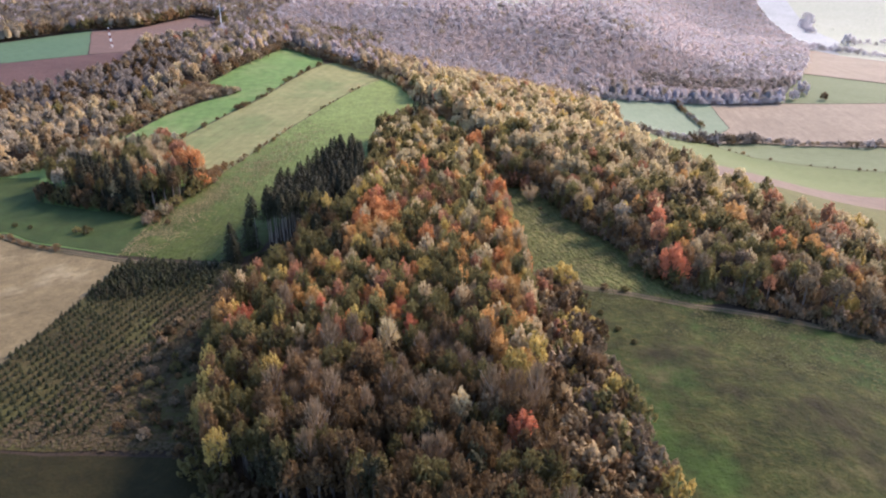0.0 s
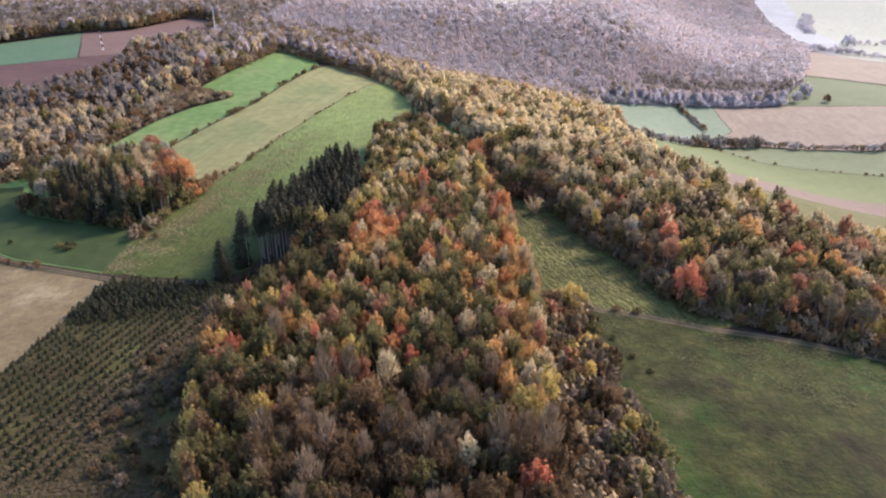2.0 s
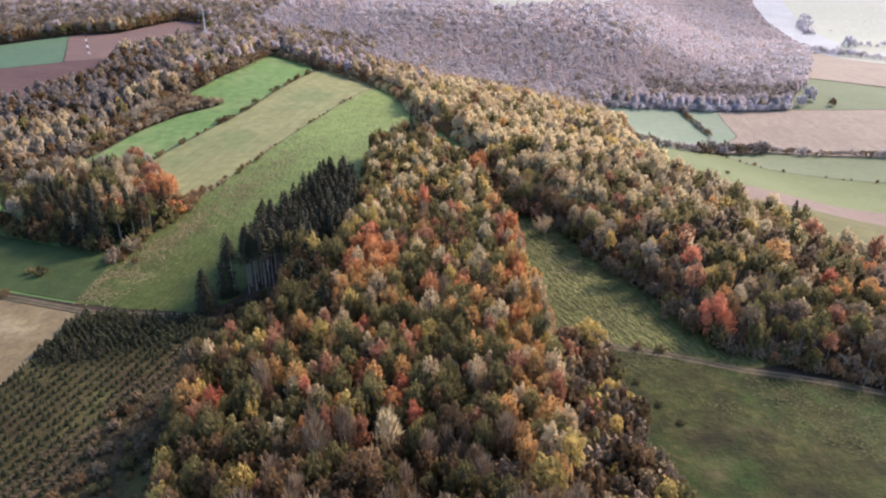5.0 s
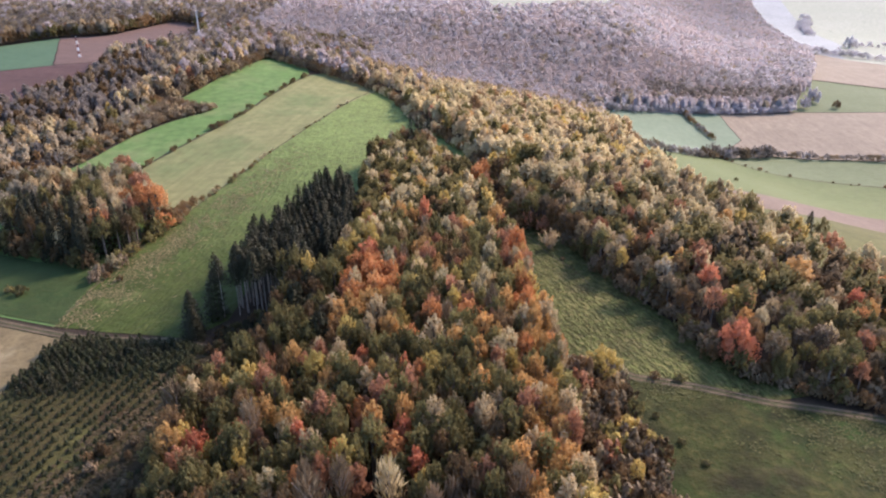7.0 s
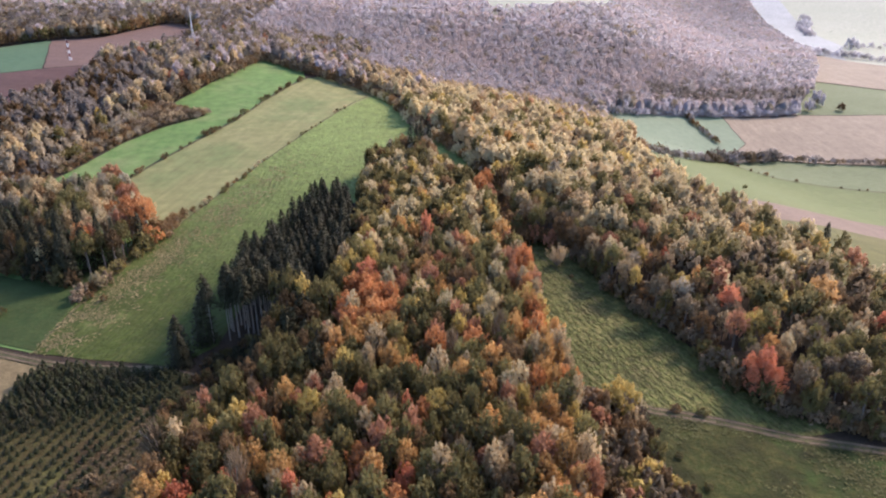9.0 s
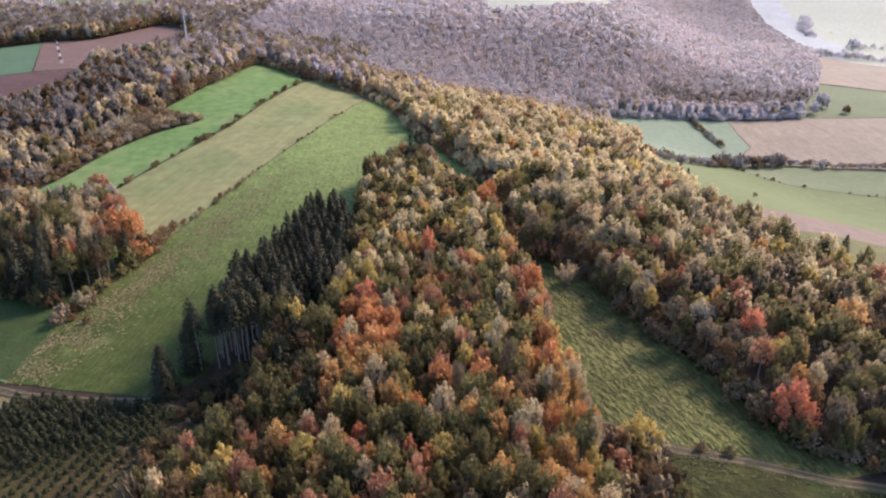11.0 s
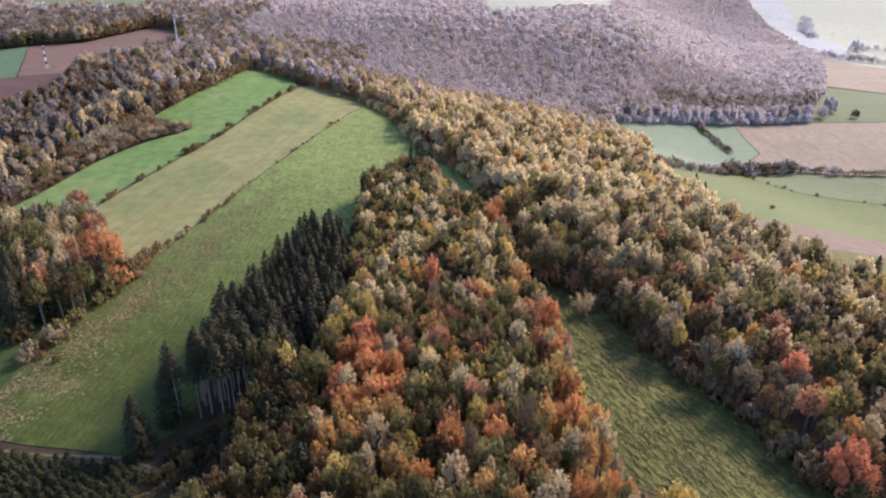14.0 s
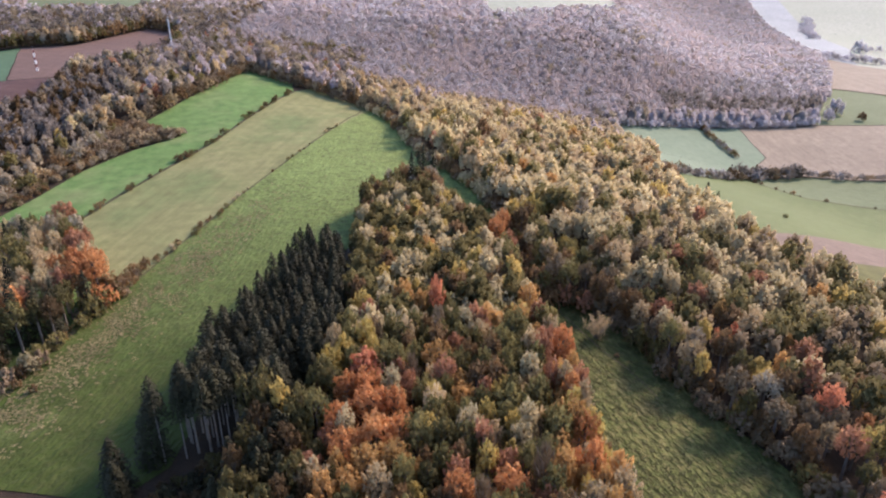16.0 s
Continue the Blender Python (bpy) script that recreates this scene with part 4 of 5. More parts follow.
def slope_table(x, y):
    front = np.interp(x, [28, 43, 53, 66, 74, 90, 134, 230], [294, 286, 249, 218, 197, 188, 178, 158])
    m = noise.noise((x * 0.035, y * 0.035, 6.0))
    if y - front < 15:
        return {"plum": 3.2, "brown": 2.2, "olive": 2.4, "grey": 1.6, "rust": 1.0, "fawn": 1.6}
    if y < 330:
        # lit: paler leaf mix up the slope, painting the light into the crowns
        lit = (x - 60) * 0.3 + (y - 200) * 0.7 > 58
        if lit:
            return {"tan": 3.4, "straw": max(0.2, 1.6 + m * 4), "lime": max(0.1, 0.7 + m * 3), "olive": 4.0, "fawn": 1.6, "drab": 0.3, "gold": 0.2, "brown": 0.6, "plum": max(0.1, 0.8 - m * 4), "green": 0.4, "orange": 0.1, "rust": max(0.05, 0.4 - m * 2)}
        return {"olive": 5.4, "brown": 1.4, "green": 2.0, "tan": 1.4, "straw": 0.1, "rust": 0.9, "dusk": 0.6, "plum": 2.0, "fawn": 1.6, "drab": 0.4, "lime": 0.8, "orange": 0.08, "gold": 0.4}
    # rear trees take more straw, paling them in place of haze
    return {"tan": 2.6, "straw": max(0.8, 4.0 + m * 5), "lime": 0.8, "gold": 0.15, "olive": 2.6, "fawn": max(0.3, 1.8 - m * 4), "plum": 0.7, "rust": 0.2, "drab": 0.3, "brown": 0.4}


far_pts = []
for x, y in scatter(SLOPE, 6.0, rng):
    if np.any((MX[:, 0] - x) ** 2 + (MX[:, 1] - y) ** 2 < MX[:, 2] ** 2):
        continue
    front = np.interp(x, [28, 43, 53, 66, 74, 90, 134, 230], [294, 286, 249, 218, 197, 188, 178, 158])
    if y - front < 34 and y < 330 and x < 150:
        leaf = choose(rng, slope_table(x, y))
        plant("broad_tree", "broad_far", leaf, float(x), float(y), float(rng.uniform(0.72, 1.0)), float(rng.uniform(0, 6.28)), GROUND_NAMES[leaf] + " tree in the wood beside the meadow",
              "trees of the slope wood", float(rng.uniform(0.95, 1.25)))
    else:
        far_pts.append((x, y))
far_pts = np.array(far_pts)
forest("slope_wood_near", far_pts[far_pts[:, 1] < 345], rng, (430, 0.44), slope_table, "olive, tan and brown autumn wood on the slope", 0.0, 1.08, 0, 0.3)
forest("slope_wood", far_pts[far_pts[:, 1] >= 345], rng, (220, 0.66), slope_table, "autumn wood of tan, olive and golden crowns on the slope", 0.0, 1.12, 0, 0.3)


# ---- the far wood ----
FAR = [(-700, 1330), (-700, 860), (-560, 705), (-432, 695), (-369, 752), (-322, 755), (-288, 843), (-240, 800), (-216, 700), (-226, 668), (-248, 650), (-266, 624), (-256, 582), (-253, 545), (-256, 524), (-273, 505), (-312, 484), (-400, 450), (-600, 400), (-600, 330), (-420, 300), (-305, 306), (-233, 340),
       (-213, 358), (-203, 397), (-196, 437), (-190, 470), (-184, 512), (-172, 540), (-160, 585), (-148, 655), (-110, 620), (-94, 613), (-48, 568), (-26, 540), (-10, 560), (60, 560), (142, 560), (147, 644), (159, 701), (296, 760), (389, 788),
       (422, 838), (470, 905), (525, 1005), (582, 1120), (650, 1268), (640, 1300), (300, 1330)]
BEYOND = [(-1100, 1340), (300, 1340), (650, 1300), (820, 1780), (930, 2120), (1000, 2600), (-1100, 2600)]


# distant trees get paler, cooler leaves, painting haze into the wood
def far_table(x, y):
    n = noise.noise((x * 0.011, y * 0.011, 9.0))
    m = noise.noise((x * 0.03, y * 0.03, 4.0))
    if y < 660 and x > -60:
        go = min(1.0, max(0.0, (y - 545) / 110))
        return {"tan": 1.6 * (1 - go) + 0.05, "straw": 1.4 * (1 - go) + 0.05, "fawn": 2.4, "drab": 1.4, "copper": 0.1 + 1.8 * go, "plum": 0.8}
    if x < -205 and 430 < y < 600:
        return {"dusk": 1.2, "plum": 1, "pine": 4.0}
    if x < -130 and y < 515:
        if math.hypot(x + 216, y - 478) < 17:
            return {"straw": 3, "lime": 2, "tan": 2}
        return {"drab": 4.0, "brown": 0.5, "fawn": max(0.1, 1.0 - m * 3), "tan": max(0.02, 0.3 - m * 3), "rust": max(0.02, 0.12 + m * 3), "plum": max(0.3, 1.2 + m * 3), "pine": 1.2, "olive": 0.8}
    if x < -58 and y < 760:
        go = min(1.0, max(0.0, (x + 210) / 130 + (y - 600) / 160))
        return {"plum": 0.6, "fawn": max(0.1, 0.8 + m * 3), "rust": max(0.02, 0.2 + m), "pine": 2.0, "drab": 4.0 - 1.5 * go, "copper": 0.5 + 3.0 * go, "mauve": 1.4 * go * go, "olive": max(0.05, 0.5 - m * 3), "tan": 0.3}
    if x < -190:
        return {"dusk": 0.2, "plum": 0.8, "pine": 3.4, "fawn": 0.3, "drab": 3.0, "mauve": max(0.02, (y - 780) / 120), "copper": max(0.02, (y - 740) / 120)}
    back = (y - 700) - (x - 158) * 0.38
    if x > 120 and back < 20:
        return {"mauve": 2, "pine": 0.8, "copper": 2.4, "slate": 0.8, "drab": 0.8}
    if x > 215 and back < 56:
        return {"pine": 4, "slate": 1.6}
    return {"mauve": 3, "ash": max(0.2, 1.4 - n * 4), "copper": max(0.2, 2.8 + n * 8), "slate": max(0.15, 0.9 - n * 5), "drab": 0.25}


P = scatter(FAR, 6.9, rng)
for k in ("far_clearing", "far_left"):
    P = P[~inside(FIELDS[k], P[:, 0], P[:, 1])]
P = P[P[:, 0] > -0.7 * P[:, 1] - 25]
cut = P[:, 1] + rng.normal(0, 30, len(P))
near = P[P[:, 1] < 640]
mid = P[(P[:, 1] >= 640) & (cut < 900)]
deep = P[(P[:, 1] >= 640) & (cut >= 900)]
deep = deep[rng.random(len(deep)) < 0.62]
way = (mid[:, 1] - 700) - (mid[:, 0] - 158) * 0.38
mid = mid[~((mid[:, 0] > 215) & (mid[:, 0] < 350) & (way > 58) & (way < 66))]
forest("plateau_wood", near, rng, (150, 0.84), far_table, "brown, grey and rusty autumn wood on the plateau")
hem = ~(inside(FAR, mid[:, 0], mid[:, 1] - 13) & inside(FAR, mid[:, 0] + 13, mid[:, 1]))
# upturned normals (up) flatten these woods' shading as haze would
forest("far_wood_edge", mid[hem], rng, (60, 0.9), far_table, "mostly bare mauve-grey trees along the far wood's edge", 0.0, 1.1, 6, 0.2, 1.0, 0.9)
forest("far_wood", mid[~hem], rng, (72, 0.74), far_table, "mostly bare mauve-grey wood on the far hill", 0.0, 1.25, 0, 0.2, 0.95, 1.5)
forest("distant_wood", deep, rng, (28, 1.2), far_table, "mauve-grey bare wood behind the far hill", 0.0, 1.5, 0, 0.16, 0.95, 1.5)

FLANK = [(300, 1290), (645, 1290), (815, 1775), (925, 2115), (985, 2300), (620, 2340), (430, 1600)]
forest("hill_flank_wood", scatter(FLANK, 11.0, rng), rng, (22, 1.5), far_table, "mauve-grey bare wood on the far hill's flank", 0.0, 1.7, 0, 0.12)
deeper = scatter(BEYOND, 40.0, rng)
deeper = deeper[~inside(FIELDS["far_clearing"], deeper[:, 0], deeper[:, 1] - 30)]
deeper = deeper[(deeper[:, 0] > -0.7 * deeper[:, 1] - 25) & (deeper[:, 0] < 250)]
forest("horizon_wood", deeper, rng, (8, 4.0), far_table, "bare wood along the plateau's skyline, paled grey for haze", 0.5, 5.5, 5, 0.1)
# straw and tan shares raised to pale these crowns, painting haze in
forest("spur_wood_back", np.array([(x, y) for x, y, _ in back]), rng, (480, 0.46), lambda x, y: {"dusk": 1, "green": 1.4, "brown": 1.4, "olive": 3, "tan": 1.4, "drab": 1.2} if y > 366 else {"tan": 2.6, "straw": 2.2, "olive": 4.2, "brown": 0.8, "gold": 0.25, "lime": 1.0, "green": 1.4, "rust": 0.2}, "olive and tan back of the wood on the spur")

# ---- the copse by the green strip ----
COPSE = [(-187, 305), (-173, 293), (-160, 287), (-143, 279), (-128, 271), (-120, 277), (-116, 288), (-114, 302), (-120, 320), (-132, 338), (-148, 354), (-168, 354), (-182, 344), (-190, 322)]
for x, y in scatter(COPSE, 5.6, rng):
    # besides real spruces, dark front and pale back rows paint in shade and sun
    depth = y - np.interp(x, [-187, -173, -160, -143, -128, -114], [304, 290, 284, 276, 269, 300])
    if x > -136 and depth > 16:
        table = {"rust": 1.6, "orange": 0.8, "tan": 1.6, "fawn": 1.6, "brown": 0.8}
    elif depth > 26:
        table = {"tan": 1.6, "fawn": 2.6, "drab": 2.2, "olive": 1.8, "brown": 0.8, "spruce": 0.4}
    elif x < -172:
        table = {"olive": 3, "green": 3, "drab": 1}
    else:
        table = {"spruce": 6, "green": 1.4, "dusk": 2.4, "olive": 0.5}
    leaf = choose(rng, table)
    shape = "spruce_low" if leaf == "spruce" else choose(rng, {"broad_far": 2, "tall_far": 1.4})
    plant("spruce" if leaf == "spruce" else KIND_OF[shape.split("_")[0]], shape, leaf, float(x), float(y), float(rng.uniform(0.88, 1.15)), float(rng.uniform(0, 6.28)), GROUND_NAMES[leaf] + " tree of a copse in the fields", "trees of the copse",
          float(rng.uniform(0.85, 1.1)))
for x, y, leaf in ((-201, 337, "plum"), (-196, 344, "dusk"), (-192, 351, "green"), (-198, 352, "drab"), (-190, 345, "dusk"), (-204, 345, "plum"), (-187, 355, "drab"), (-194, 337, "green")):
    plant("round_tree", "broad_far", leaf, x, y, 0.98, float(-x), GROUND_NAMES[leaf] + " tree between the copse and the plateau wood", "trees of the copse", 1.05)
for x, y in ((-120, 303), (-116, 307), (-119, 312), (-124, 310)):
    plant("round_tree", "broad_far", "orange", x, y, 1.22, float(y), "bright orange tree at the tip of the copse", "trees of the copse", 1.1)
plant("slender_tree", "tall_far", "rust", -153, 363.7, 0.98, 2.0, "rust-brown tree behind the copse", "trees of the copse", 2.0)
plant("round_tree", "broad_far", "tan", -143, 281, 0.85, 1.0, "pale tan tree before the dark copse", "trees of the copse", 1.1)


# ---- hedges and bushes ----
def hedge(line, step, leafs, size, keep, label, group, spread=1.2, joined=False):
    if joined:
        pts = []
        for x, y, dx, dy in along(line, step):
            o = rng.normal(0, spread)
            pts.append((x + dy * o, y - dx * o, rng.uniform(*size)))
        keys, vs, ids = list(leafs), [], []
        for x, y, s in pts:
            v = SHAPES["shrub" if y < 310 else "shrub_far"][rng.integers(4)][2].reshape(-1, 4, 3)
            a = rng.uniform(0, 6.28)
            c, q = math.cos(a) * s * 1.1, math.sin(a) * s * 1.1
            vs.append(np.stack([x + v[..., 0] * c - v[..., 1] * q, y + v[..., 0] * q + v[..., 1] * c, float(land(x, y)) + v[..., 2] * s], -1))
            ids.append(np.full(len(v), keys.index(choose(rng, leafs))))
        v = np.concatenate(vs).reshape(-1, 3)
        tagged(new("hedgerow", mesh_of("hedgerow", v, quads(len(v) // 4), [LEAF[k] for k in keys], np.concatenate(ids))), label.replace("bush", "hedgerow"), "hedge", kind="stuff")
        return
    for x, y, dx, dy in along(line, step):
        if rng.random() > keep:
            continue
        o = rng.normal(0, spread)
        leaf = choose(rng, leafs)
        plant("hedge_bush" if "hedge" in label else "bush", "shrub" if y < 270 and abs(x) < 130 else "shrub_far", leaf, float(x + dy * o), float(y - dx * o), float(rng.uniform(*size)), float(rng.uniform(0, 6.28)), GROUND_NAMES[leaf] + " " + label, group, float(rng.uniform(0.9, 1.3)), "bush")


DARK_LEAF = {"green": 3, "dusk": 2, "brown": 2, "olive": 1}
hedge(HEDGE_A, 4.0, DARK_LEAF, (0.35, 0.75), 0.62, "hedge bush between two grass strips", "bushes of the field hedge", 0.8)
hedge(HEDGE_A[2:], 5.0, DARK_LEAF, (0.6, 0.9), 0.2, "larger hedge bush between two grass strips", "bushes of the field hedge", 0.6)
hedge(LINE_B[2:], 4.5, {"green": 2, "brown": 2, "tan": 1}, (0.18, 0.5), 0.4, "low bush on the meadow boundary", "bushes of the meadow boundary", 0.5)
hedge([(-113, 296), (-114, 304), (-116, 312)], 1.6, {"rust": 1, "orange": 0.6, "brown": 3, "olive": 1.5}, (1.2, 1.9), 1.0, "bush below the orange trees", "bushes of the copse's edge", 1.5)
hedge([(-119, 254), (-116, 290), (-108, 335)], 2.6, {"brown": 3, "olive": 2.5, "grey": 2, "tan": 0.6}, (0.5, 1.2), 0.9, "scrub bush below the copse", "bushes of the copse's edge", 1.6)
hedge([(-108, 335), (-102, 358), (-96, 385)], 3.0, {"brown": 3, "tan": 2, "olive": 2}, (0.3, 0.6), 0.7, "scrub bush on the meadow boundary", "bushes of the meadow boundary", 1.0)
hedge([(-200, 262), (-178, 251), (-160, 240), (-145, 233)], 2.4, {"brown": 3, "dusk": 2, "olive": 1}, (0.25, 0.55), 0.85, "low hedge bush along the farm track", "bushes of the farm track", 0.8)
hedge([(-196, 400), (-188, 433), (-168, 466), (-145, 490)], 2.6, {"brown": 2, "fawn": 2, "plum": 2, "drab": 2}, (0.5, 1.0), 0.95, "bush at the plateau wood's edge", "bushes of the wood's edge", 1.5)
hedge([(-300, 302), (-240, 324), (-216, 342), (-203, 362), (-194, 399), (-186, 432), (-179, 454)], 1.5, {"brown": 3, "plum": 2, "olive": 2, "fawn": 1.5}, (0.3, 0.8), 1.0, "scrub bush at the plateau wood's edge", "bushes of the wood's edge", 2.6, joined=True)
hedge([(-186, 484), (-174, 484), (-158, 486), (-146, 490)], 1.8, {"fawn": 2, "plum": 2, "grey": 2}, (0.7, 1.25), 1.0, "grey bush on the wood's spit", "bushes of the wood's edge", 1.5)
TONGUE = [(-192, 446), (-168, 466), (-149, 487), (-176, 507), (-190, 500)]
for x, y in scatter(TONGUE, 3.4, rng, 0.4):
    leaf = choose(rng, {"fawn": 2, "plum": 2, "grey": 2, "brown": 1})
    plant("bush", "shrub_far", leaf, float(x), float(y), float(rng.uniform(0.6, 1.15)), float(rng.uniform(0, 6.28)), GROUND_NAMES[leaf] + " bush on the wood's spit in the meadow", "bushes of the wood's edge", 1.1, "bush")
hedge([(128, 524), (150, 530), (180, 562), (211, 590), (240, 616)], 4.0, {"plum": 3, "pine": 4, "slate": 1}, (0.9, 1.7), 0.95, "bare hedgerow bush in the valley", "bushes of the valley hedgerow", 2.5, joined=True)
hedge([(240, 616), (270, 632), (307, 646)], 4.0, {"plum": 3, "pine": 4, "slate": 1}, (1.7, 2.7), 1.0, "tall bare hedgerow bush in the valley", "bushes of the valley hedgerow", 2.5, joined=True)
hedge([(307, 646), (366, 631), (430, 620)], 4.5, {"plum": 3, "pine": 4, "slate": 1}, (0.9, 1.8), 0.95, "bare hedgerow bush in the valley", "bushes of the valley hedgerow", 2.5, joined=True)
hedge([(244, 620), (251, 606), (275, 579), (298, 571), (322, 560), (400, 530)], 6.0, {"dusk": 2, "brown": 2}, (0.25, 0.8), 0.5, "low bush along a pasture ditch", "bushes of the pasture ditch", 0.8)
hedge([(252, 743), (256, 715), (259, 698), (262, 680)], 3.0, {"slate": 2, "brown": 2, "green": 1}, (0.8, 1.3), 0.95, "hedge bush across the winter crop", "bushes of the crop hedge", 1.0, joined=True)
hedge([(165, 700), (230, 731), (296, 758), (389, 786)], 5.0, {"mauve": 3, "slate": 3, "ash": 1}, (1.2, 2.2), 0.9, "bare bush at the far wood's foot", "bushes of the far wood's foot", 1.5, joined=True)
hedge([(100, 445), (112, 470), (128, 505)], 3.5, {"olive": 2, "brown": 2, "dusk": 1}, (0.8, 1.4), 1.0, "bush at the slope wood's edge", "bushes of the slope wood", 2.0)
for x, y, s, w, leaf in ((-142, 250, 0.75, 1.4, "green"), (-147, 252, 0.6, 1.2, "olive"), (-178, 262, 0.45, 1.2, "green"), (-170, 259, 0.4, 1.1, "green"), (-112, 257, 0.5, 1.0, "brown"), (448, 803, 1.9, 1.2, "dusk"), (434, 828, 3.4, 1.2, "mauve"),
                         (410, 800, 2.6, 1.0, "mauve"), (137, 352, 0.95, 1.3, "plum"), (129, 374, 0.8, 1.3, "olive"), (126, 379, 0.7, 1.2, "brown"), (175, 431, 0.5, 1.3, "olive"), (222, 600, 1.9, 1.1, "dusk"), (228, 603, 1.6, 1.1, "dusk"), (799, 1392, 4.5, 1.4, "ash"), (40, 262, 0.25, 1.4, "brown"), (49.5, 166, 0.3, 1.6, "green"),
                         (52.5, 159.5, 0.25, 1.7, "green"), (46.5, 175, 0.28, 1.5, "green"), (57, 190, 0.4, 1.8, "olive"), (51, 191, 0.4, 1.6, "brown")):
    plant("bush", "shrub", leaf, x, y, s, float(abs(x)), GROUND_NAMES[leaf] + " free-standing bush in the grass", "single bushes", w, "bush")
for x, y, s in ((123, 411, 0.66), (118, 388, 0.7), (126, 414, 0.4)):
    plant("spruce", "spruce_low", "spruce", x, y, s, x, "small dark conifer at the slope wood's edge", "conifers of the slope", 1.1)
plant("spruce", "spruce_low", "spruce", 160, 322, 0.55, 1.0, "dark conifer standing above the slope wood", "conifers of the slope", 1.3)

hedge([(43, 287), (53, 250), (66, 219), (74, 198), (90, 189), (108, 185), (134, 179), (170, 170)], 2.3, {"brown": 2, "plum": 3, "grey": 3, "olive": 1.5}, (0.7, 1.5), 0.95, "bush in the slope wood's hem", "bushes of the slope wood's hem", 1.6, joined=True)
hedge([(76, 193), (90, 185.5), (108, 181), (134, 175.5), (170, 167)], 1.8, {"brown": 2, "plum": 3, "grey": 3, "olive": 1}, (0.4, 0.9), 0.95, "low bush in the slope wood's hem", "bushes of the slope wood's hem", 1.0, joined=True)
hedge([(26, 205), (24, 240), (22, 272), (19, 304)], 2.5, {"brown": 2, "tan": 2.5, "olive": 2, "rust": 1.4, "gold": 0.7}, (0.7, 1.4), 0.9, "bush in the spur wood's hem", "bushes of the spur wood's hem", 1.2, joined=True)
hedge([(-47, 105), (-57, 130), (-61, 165), (-58, 197)], 2.6, {"brown": 2, "dusk": 1.5, "olive": 2, "green": 2}, (0.7, 1.4), 0.9, "bush in the spur wood's hem", "bushes of the spur wood's hem", 1.2, joined=True)

hedge([(-440, 698), (-369, 754), (-324, 759), (-290, 847), (-242, 804), (-216, 702)], 5.0, {"dusk": 2, "green": 2, "brown": 1.5}, (1.8, 3.0), 1.0, "dark bush in the plateau wood's hem", "bushes of the plateau wood's hem", 1.5, joined=True)
hedge([(-187, 303), (-173, 291), (-160, 285), (-143, 277), (-129, 269)], 3.0, {"dusk": 2, "brown": 0.8, "green": 2, "spruce": 2}, (1.0, 1.9), 0.95, "bush in the copse's hem", "bushes of the copse's hem", 1.4, joined=True)

hedge([(20, 300), (28, 293), (36, 290), (43, 287)], 2.2, {"brown": 3, "dusk": 2, "rust": 0.4, "olive": 1}, (1.1, 1.9), 0.95, "bush in the slope wood's hem", "bushes of the slope wood's hem", 1.8, joined=True)
hedge([(23, 335), (21, 352), (17, 378), (12, 402), (2, 428), (-11, 458), (-19, 482), (-29, 530), (-47, 568)], 3.0, {"tan": 2, "straw": 1.4, "brown": 1.4, "grey": 1, "olive": 0.8}, (0.9, 1.7), 0.95, "bush in the slope wood's hem", "bushes of the slope wood's hem", 1.3, joined=True)
hedge([(-47, 568), (-93, 613), (-110, 621), (-147, 652), (-158, 590), (-171, 540), (-183, 510)], 3.6, {"brown": 2, "fawn": 1.5, "grey": 2, "plum": 2}, (1.0, 2.0), 0.95, "bush in the plateau wood's hem", "bushes of the plateau wood's hem", 1.5, joined=True)

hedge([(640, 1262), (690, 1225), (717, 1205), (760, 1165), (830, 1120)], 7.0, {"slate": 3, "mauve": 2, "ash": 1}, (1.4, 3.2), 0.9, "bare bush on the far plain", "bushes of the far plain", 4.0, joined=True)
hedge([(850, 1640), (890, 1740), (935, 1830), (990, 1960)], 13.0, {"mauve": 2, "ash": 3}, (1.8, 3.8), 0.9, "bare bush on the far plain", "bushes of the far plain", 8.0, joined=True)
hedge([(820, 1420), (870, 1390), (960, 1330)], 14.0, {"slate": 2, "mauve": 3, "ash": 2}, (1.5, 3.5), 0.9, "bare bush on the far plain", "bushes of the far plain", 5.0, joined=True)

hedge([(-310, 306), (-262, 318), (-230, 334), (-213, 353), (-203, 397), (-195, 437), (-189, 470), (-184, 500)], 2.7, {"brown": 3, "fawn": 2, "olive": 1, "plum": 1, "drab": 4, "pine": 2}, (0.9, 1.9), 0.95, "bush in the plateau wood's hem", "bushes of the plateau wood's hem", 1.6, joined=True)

hedge([(-48, 104), (-24, 91), (0, 82), (22, 80), (46, 80)], 2.4, {"dusk": 3, "green": 2, "brown": 1.4, "spruce": 1, "grey": 1}, (1.0, 2.2), 0.95, "bush in the spur wood's hem", "bushes of the spur wood's hem", 1.6, joined=True)

# ---- young conifers in the clearing ----
row_x, row_y = 14 / math.hypot(14, 46), 46 / math.hypot(14, 46)
vs, n = [], 0
young = [v.reshape(-1, 4, 3) for _, _, v in SHAPES["young"]]
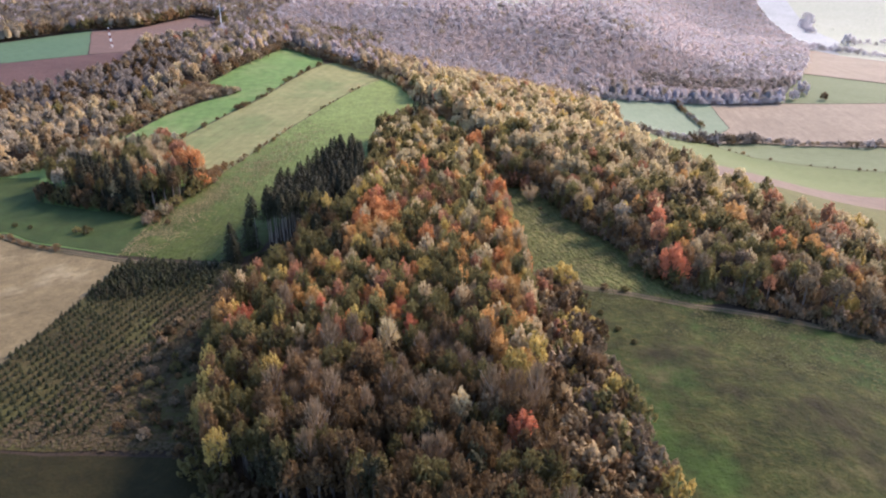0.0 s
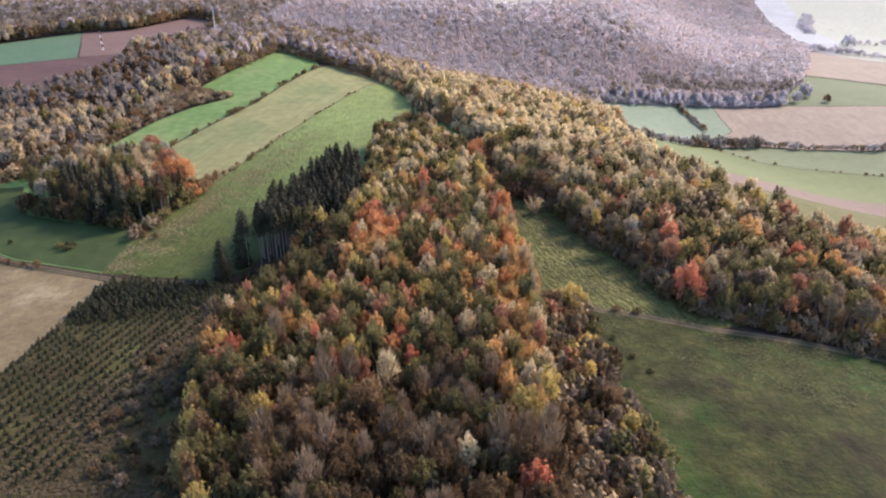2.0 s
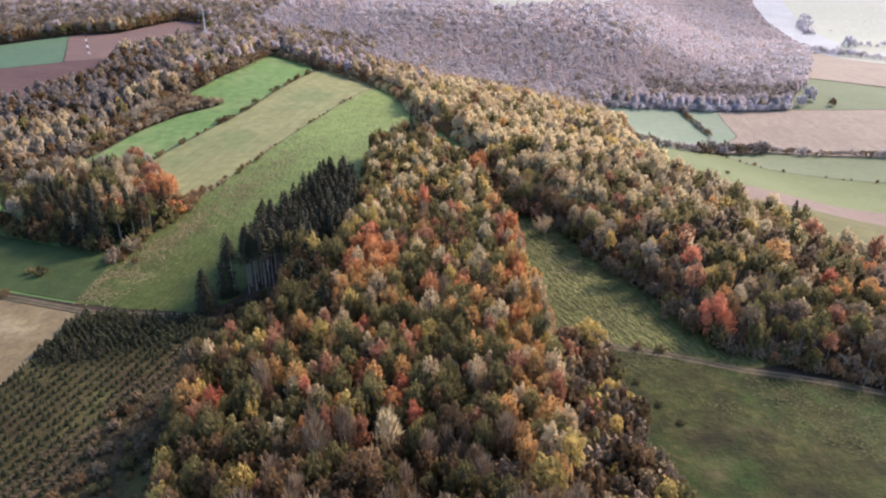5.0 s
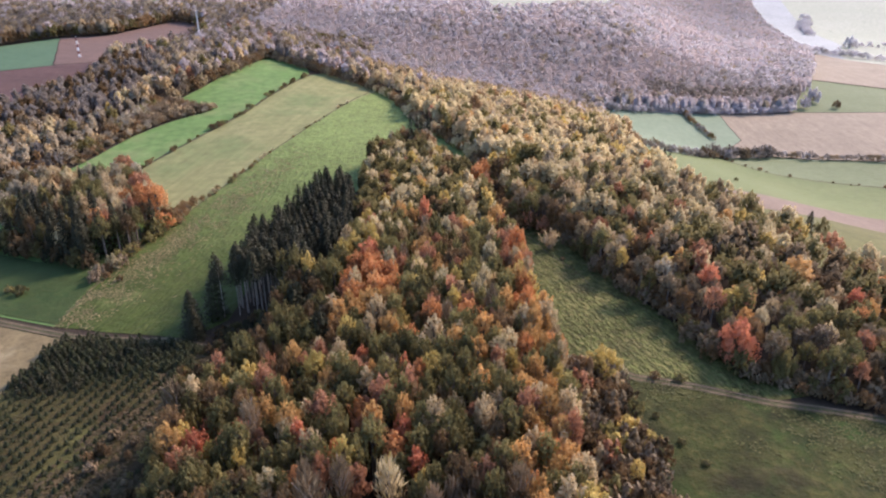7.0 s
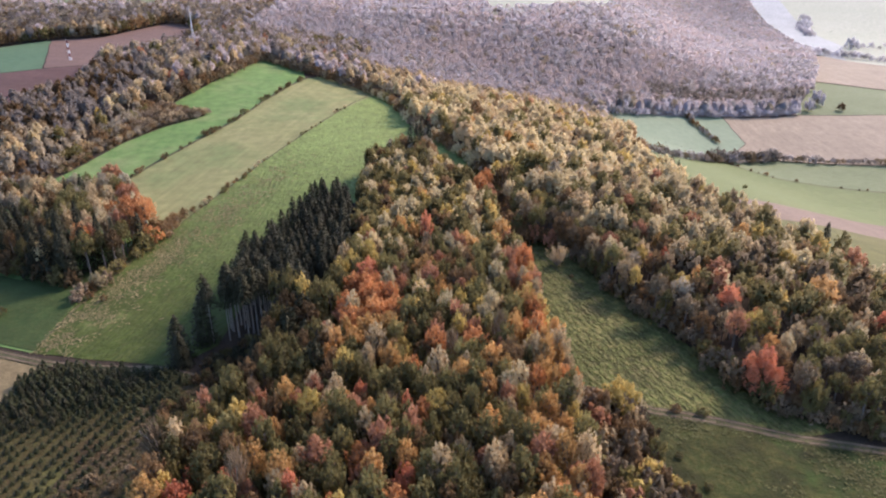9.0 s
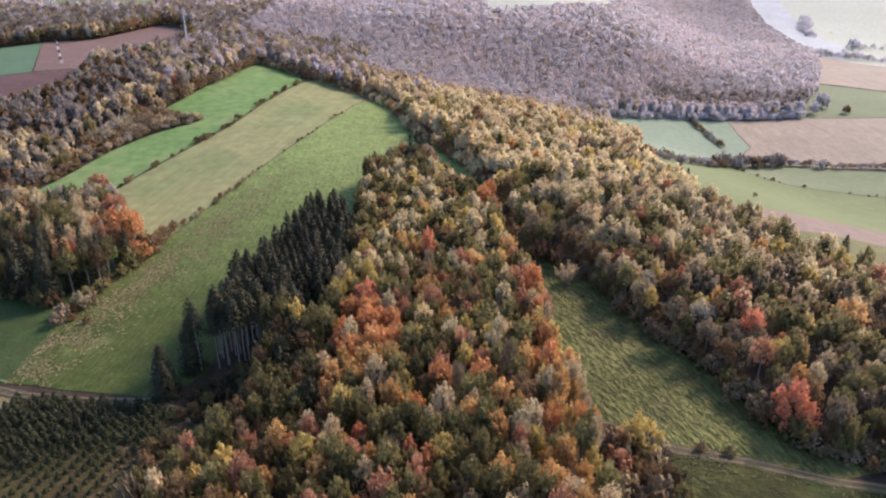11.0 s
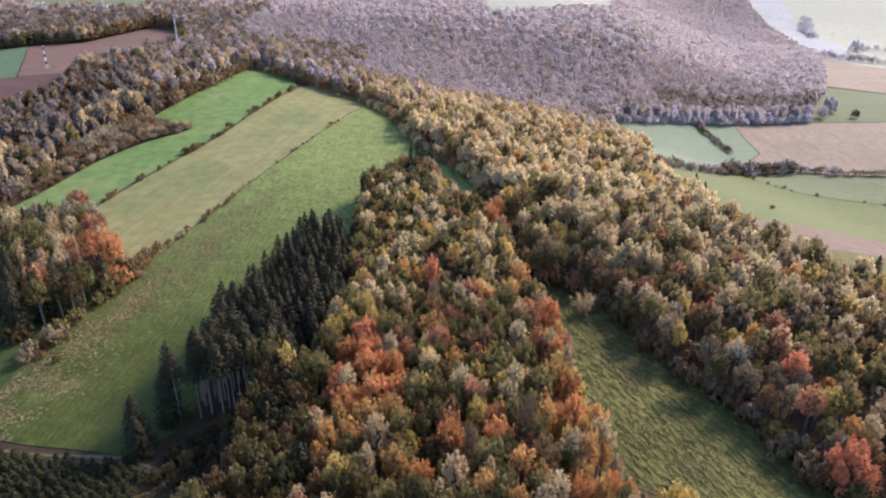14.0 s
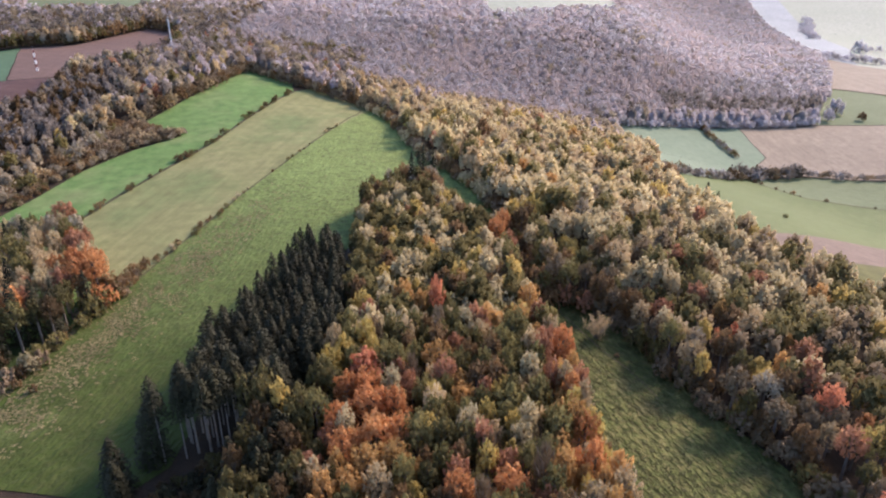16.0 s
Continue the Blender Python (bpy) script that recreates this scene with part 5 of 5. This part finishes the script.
for i in range(-30, 40):
    for j in range(0, 110):
        x = -112 + i * 3.2 * row_y + j * 1.9 * row_x + rng.normal(0, 0.12)
        y = 112 - i * 3.2 * row_x + j * 1.9 * row_y + rng.normal(0, 0.2)
        if not inside(FIELDS["clearing"], [x], [y])[0] or y < 122 or x > -66 + 0.1 * (y - 150) and y < 180 and rng.random() < 0.75 or rng.random() < 0.06:
            continue
        gone = x + 77 - 0.15 * (y - 150) + 7 * noise.noise((x * 0.06, y * 0.06, 2.0))
        if gone > 0 and rng.random() < (0.9 if gone < 9 else 0.6):
            continue
        s = rng.uniform(0.42, 0.72) * (1.0 + 0.9 * min(1.0, max(0.0, (noise.noise((x * 0.06, y * 0.06, 7.0)) * 12 + y - 190) / 10)))
        q = young[rng.integers(3)] * s * (1.1, 1.1, 0.62)
        vs.append(q + (x, y, float(land(x, y)) + 0.2))
v = np.concatenate(vs).reshape(-1, 3)
tagged(new("young_plantation", mesh_of("young_plantation", v, quads(len(v) // 4), [LEAF["young"]])), "rows of knee-high young conifers in a weedy clearing", "plantation", kind="stuff")
for x, y in scatter([(-111, 215), (-113, 188), (-98, 190), (-84, 198), (-78, 210)], 2.3, rng, 0.45):
    plant("young_spruce", "young", "spruce", float(x), float(y), float(rng.uniform(0.45, 1.0)), float(rng.uniform(0, 6.28)), "young dark green spruce by the farm track", "young spruces of the clearing", 1.0)
for x, y, dx, dy in along([(-111, 214), (-115, 176), (-118, 152), (-129, 122)], 1.9):
    plant("young_spruce", "young", "spruce", float(x + rng.normal(0, 0.5)), float(y), float(rng.uniform(0.28, 0.52)), float(rng.uniform(0, 6.28)), "young dark green spruce bordering the stubble field", "young spruces of the clearing", 0.9)


# ---- masts on the plateau ----
MAST_WHITE, MAST_RED, MAST_STEEL = plain_material("paint_white", (0.75, 0.74, 0.72), 0.5), plain_material("paint_red", (0.16, 0.04, 0.035), 0.5), plain_material("steel_pale", (0.6, 0.58, 0.56), 0.5)


def build_mast(x, y, height, width, bands, label):
    """A square lattice mast: legs and crossed braces, band by band, and a rod on top."""
    top = tagged(new("lattice_mast"), label, "mast", "masts of the plateau")
    top.location = (x, y, float(land(x, y)))
    n = len(bands)
    for i, mat in enumerate(bands):
        z0, z1 = height * i / n, height * (i + 1) / n
        w0, w1 = (width * (1 - 0.6 * z / height) / 2 for z in (z0, z1))
        corner = ((-1, -1), (1, -1), (1, 1), (-1, 1))
        for j, (a, b) in enumerate(corner):
            c, d = corner[(j + 1) % 4]
            bars = [("leg", (a * w0, b * w0, z0), (a * w1, b * w1, z1), 0.12)]
            for k in range(3):
                p, q = k / 3, (k + 1) / 3
                wp, wq = w0 + (w1 - w0) * p, w0 + (w1 - w0) * q
                zp, zq = z0 + (z1 - z0) * p, z0 + (z1 - z0) * q
                bars.append(("brace", (a * wp, b * wp, zp), (c * wq, d * wq, zq), 0.06))
                bars.append(("brace", (c * wp, d * wp, zp), (a * wq, b * wq, zq), 0.06))
            for kind, p, q, r in bars:
                v, f = tube(p, q, r, r, 4)
                ob = new(kind, mesh_of(kind, v, f, [mat]))
                ob.parent = top
    v, f = tube((0, 0, height * 0.98), (0, 0, height * 1.12), 0.14, 0.06, 6)
    rod = new("antenna_rod", mesh_of("antenna_rod", v, f, [MAST_STEEL]))
    rod.parent = top


build_mast(-303, 645, 16.0, 1.4, [MAST_STEEL, MAST_RED, MAST_WHITE, MAST_RED, MAST_WHITE, MAST_RED], "dark red and white banded lattice mast by the ploughed field")
build_mast(-206, 664, 33.0, 1.25, [MAST_STEEL] * 6, "tall pale steel lattice mast above the wood")


# ---- grass tussocks ----
def tussocks(name, poly, gap, rng, keep, mat, size, label):
    """Clumps of upright blades over a meadow, where keep(x, y) is positive."""
    p = scatter(poly, gap, rng, 0.6)
    p = p[[keep(x, y) > rng.random() for x, y in p]]
    k = 4
    c = np.repeat(np.column_stack([p, land(p[:, 0], p[:, 1]) + 0.25]), k, axis=0) + rng.normal(0, 0.3, (len(p) * k, 3)) * (1, 1, 0.3)
    v = rhombi(c, np.tile((0.0, 0.0, 1.6), (len(c), 1)), size, rng, 0.7)
    tagged(new(name, mesh_of(name, v, quads(len(v) // 4), [mat])), label, "grass", kind="stuff")


def patchy(x, y, f=0.05, bias=0.0):
    return 0.5 + 1.6 * noise.noise((x * f, y * f, 5.0)) + bias


TUFT = leaf_material("grass_tuft_dry", (0.245, 0.187, 0.0975), (0.0932, 0.0824, 0.0324), 0.2, 0.3)
SCRUB = leaf_material("scrub_brown", (0.0526, 0.0369, 0.0175), (0.079, 0.0579, 0.0281), 0.2)
WEED = leaf_material("weed_dry", (0.0544, 0.0422, 0.0192), (0.0397, 0.0384, 0.0141), 0.2)
TUFT_GREEN = leaf_material("grass_tuft_green", (0.0429, 0.0468, 0.0125), (0.0702, 0.0663, 0.0203), 0.2)
tussocks("meadow_tussocks", FIELDS["rough"], 0.95, rng, lambda x, y: 0.9 * math.exp(-(((x + 107) - (y - 270) * 0.22) / 9.0) ** 2) * (0.3 + patchy(x, y, 0.12)) * min(1.0, max(0.0, (420 - y) / 90)) + 0.005 * patchy(x, y, 0.05), TUFT, 0.33, "dry tan grass tussocks in the rough meadow")
tussocks("upper_meadow_tussocks", FIELDS["meadow_up"], 1.1, rng, lambda x, y: 0.45 + 0.3 * patchy(x, y, 0.08), TUFT_GREEN, 0.24, "green grass tussocks in the narrow meadow")
tussocks("lower_meadow_tussocks", [q for q in FIELDS["meadow"] if q[1] > 90] + [(190, 100), (40, 100)], 1.15, rng, lambda x, y: patchy(x, y, 0.06, -0.05), TUFT_GREEN, 0.32, "green grass tussocks in the grazing meadow")
tussocks("clearing_weeds", FIELDS["clearing"], 1.2, rng, lambda x, y: patchy(x, y, 0.07, -0.1), WEED, 0.3, "dry weeds between the young conifers")
tussocks("clearing_scrub", [(-74, 207), (-57, 202), (-54, 165), (-46, 114), (-104, 120), (-90, 155)], 1.05, rng, lambda x, y: patchy(x, y, 0.07, 0.5), SCRUB, 0.5, "brown scrub at the foot of the spur wood")
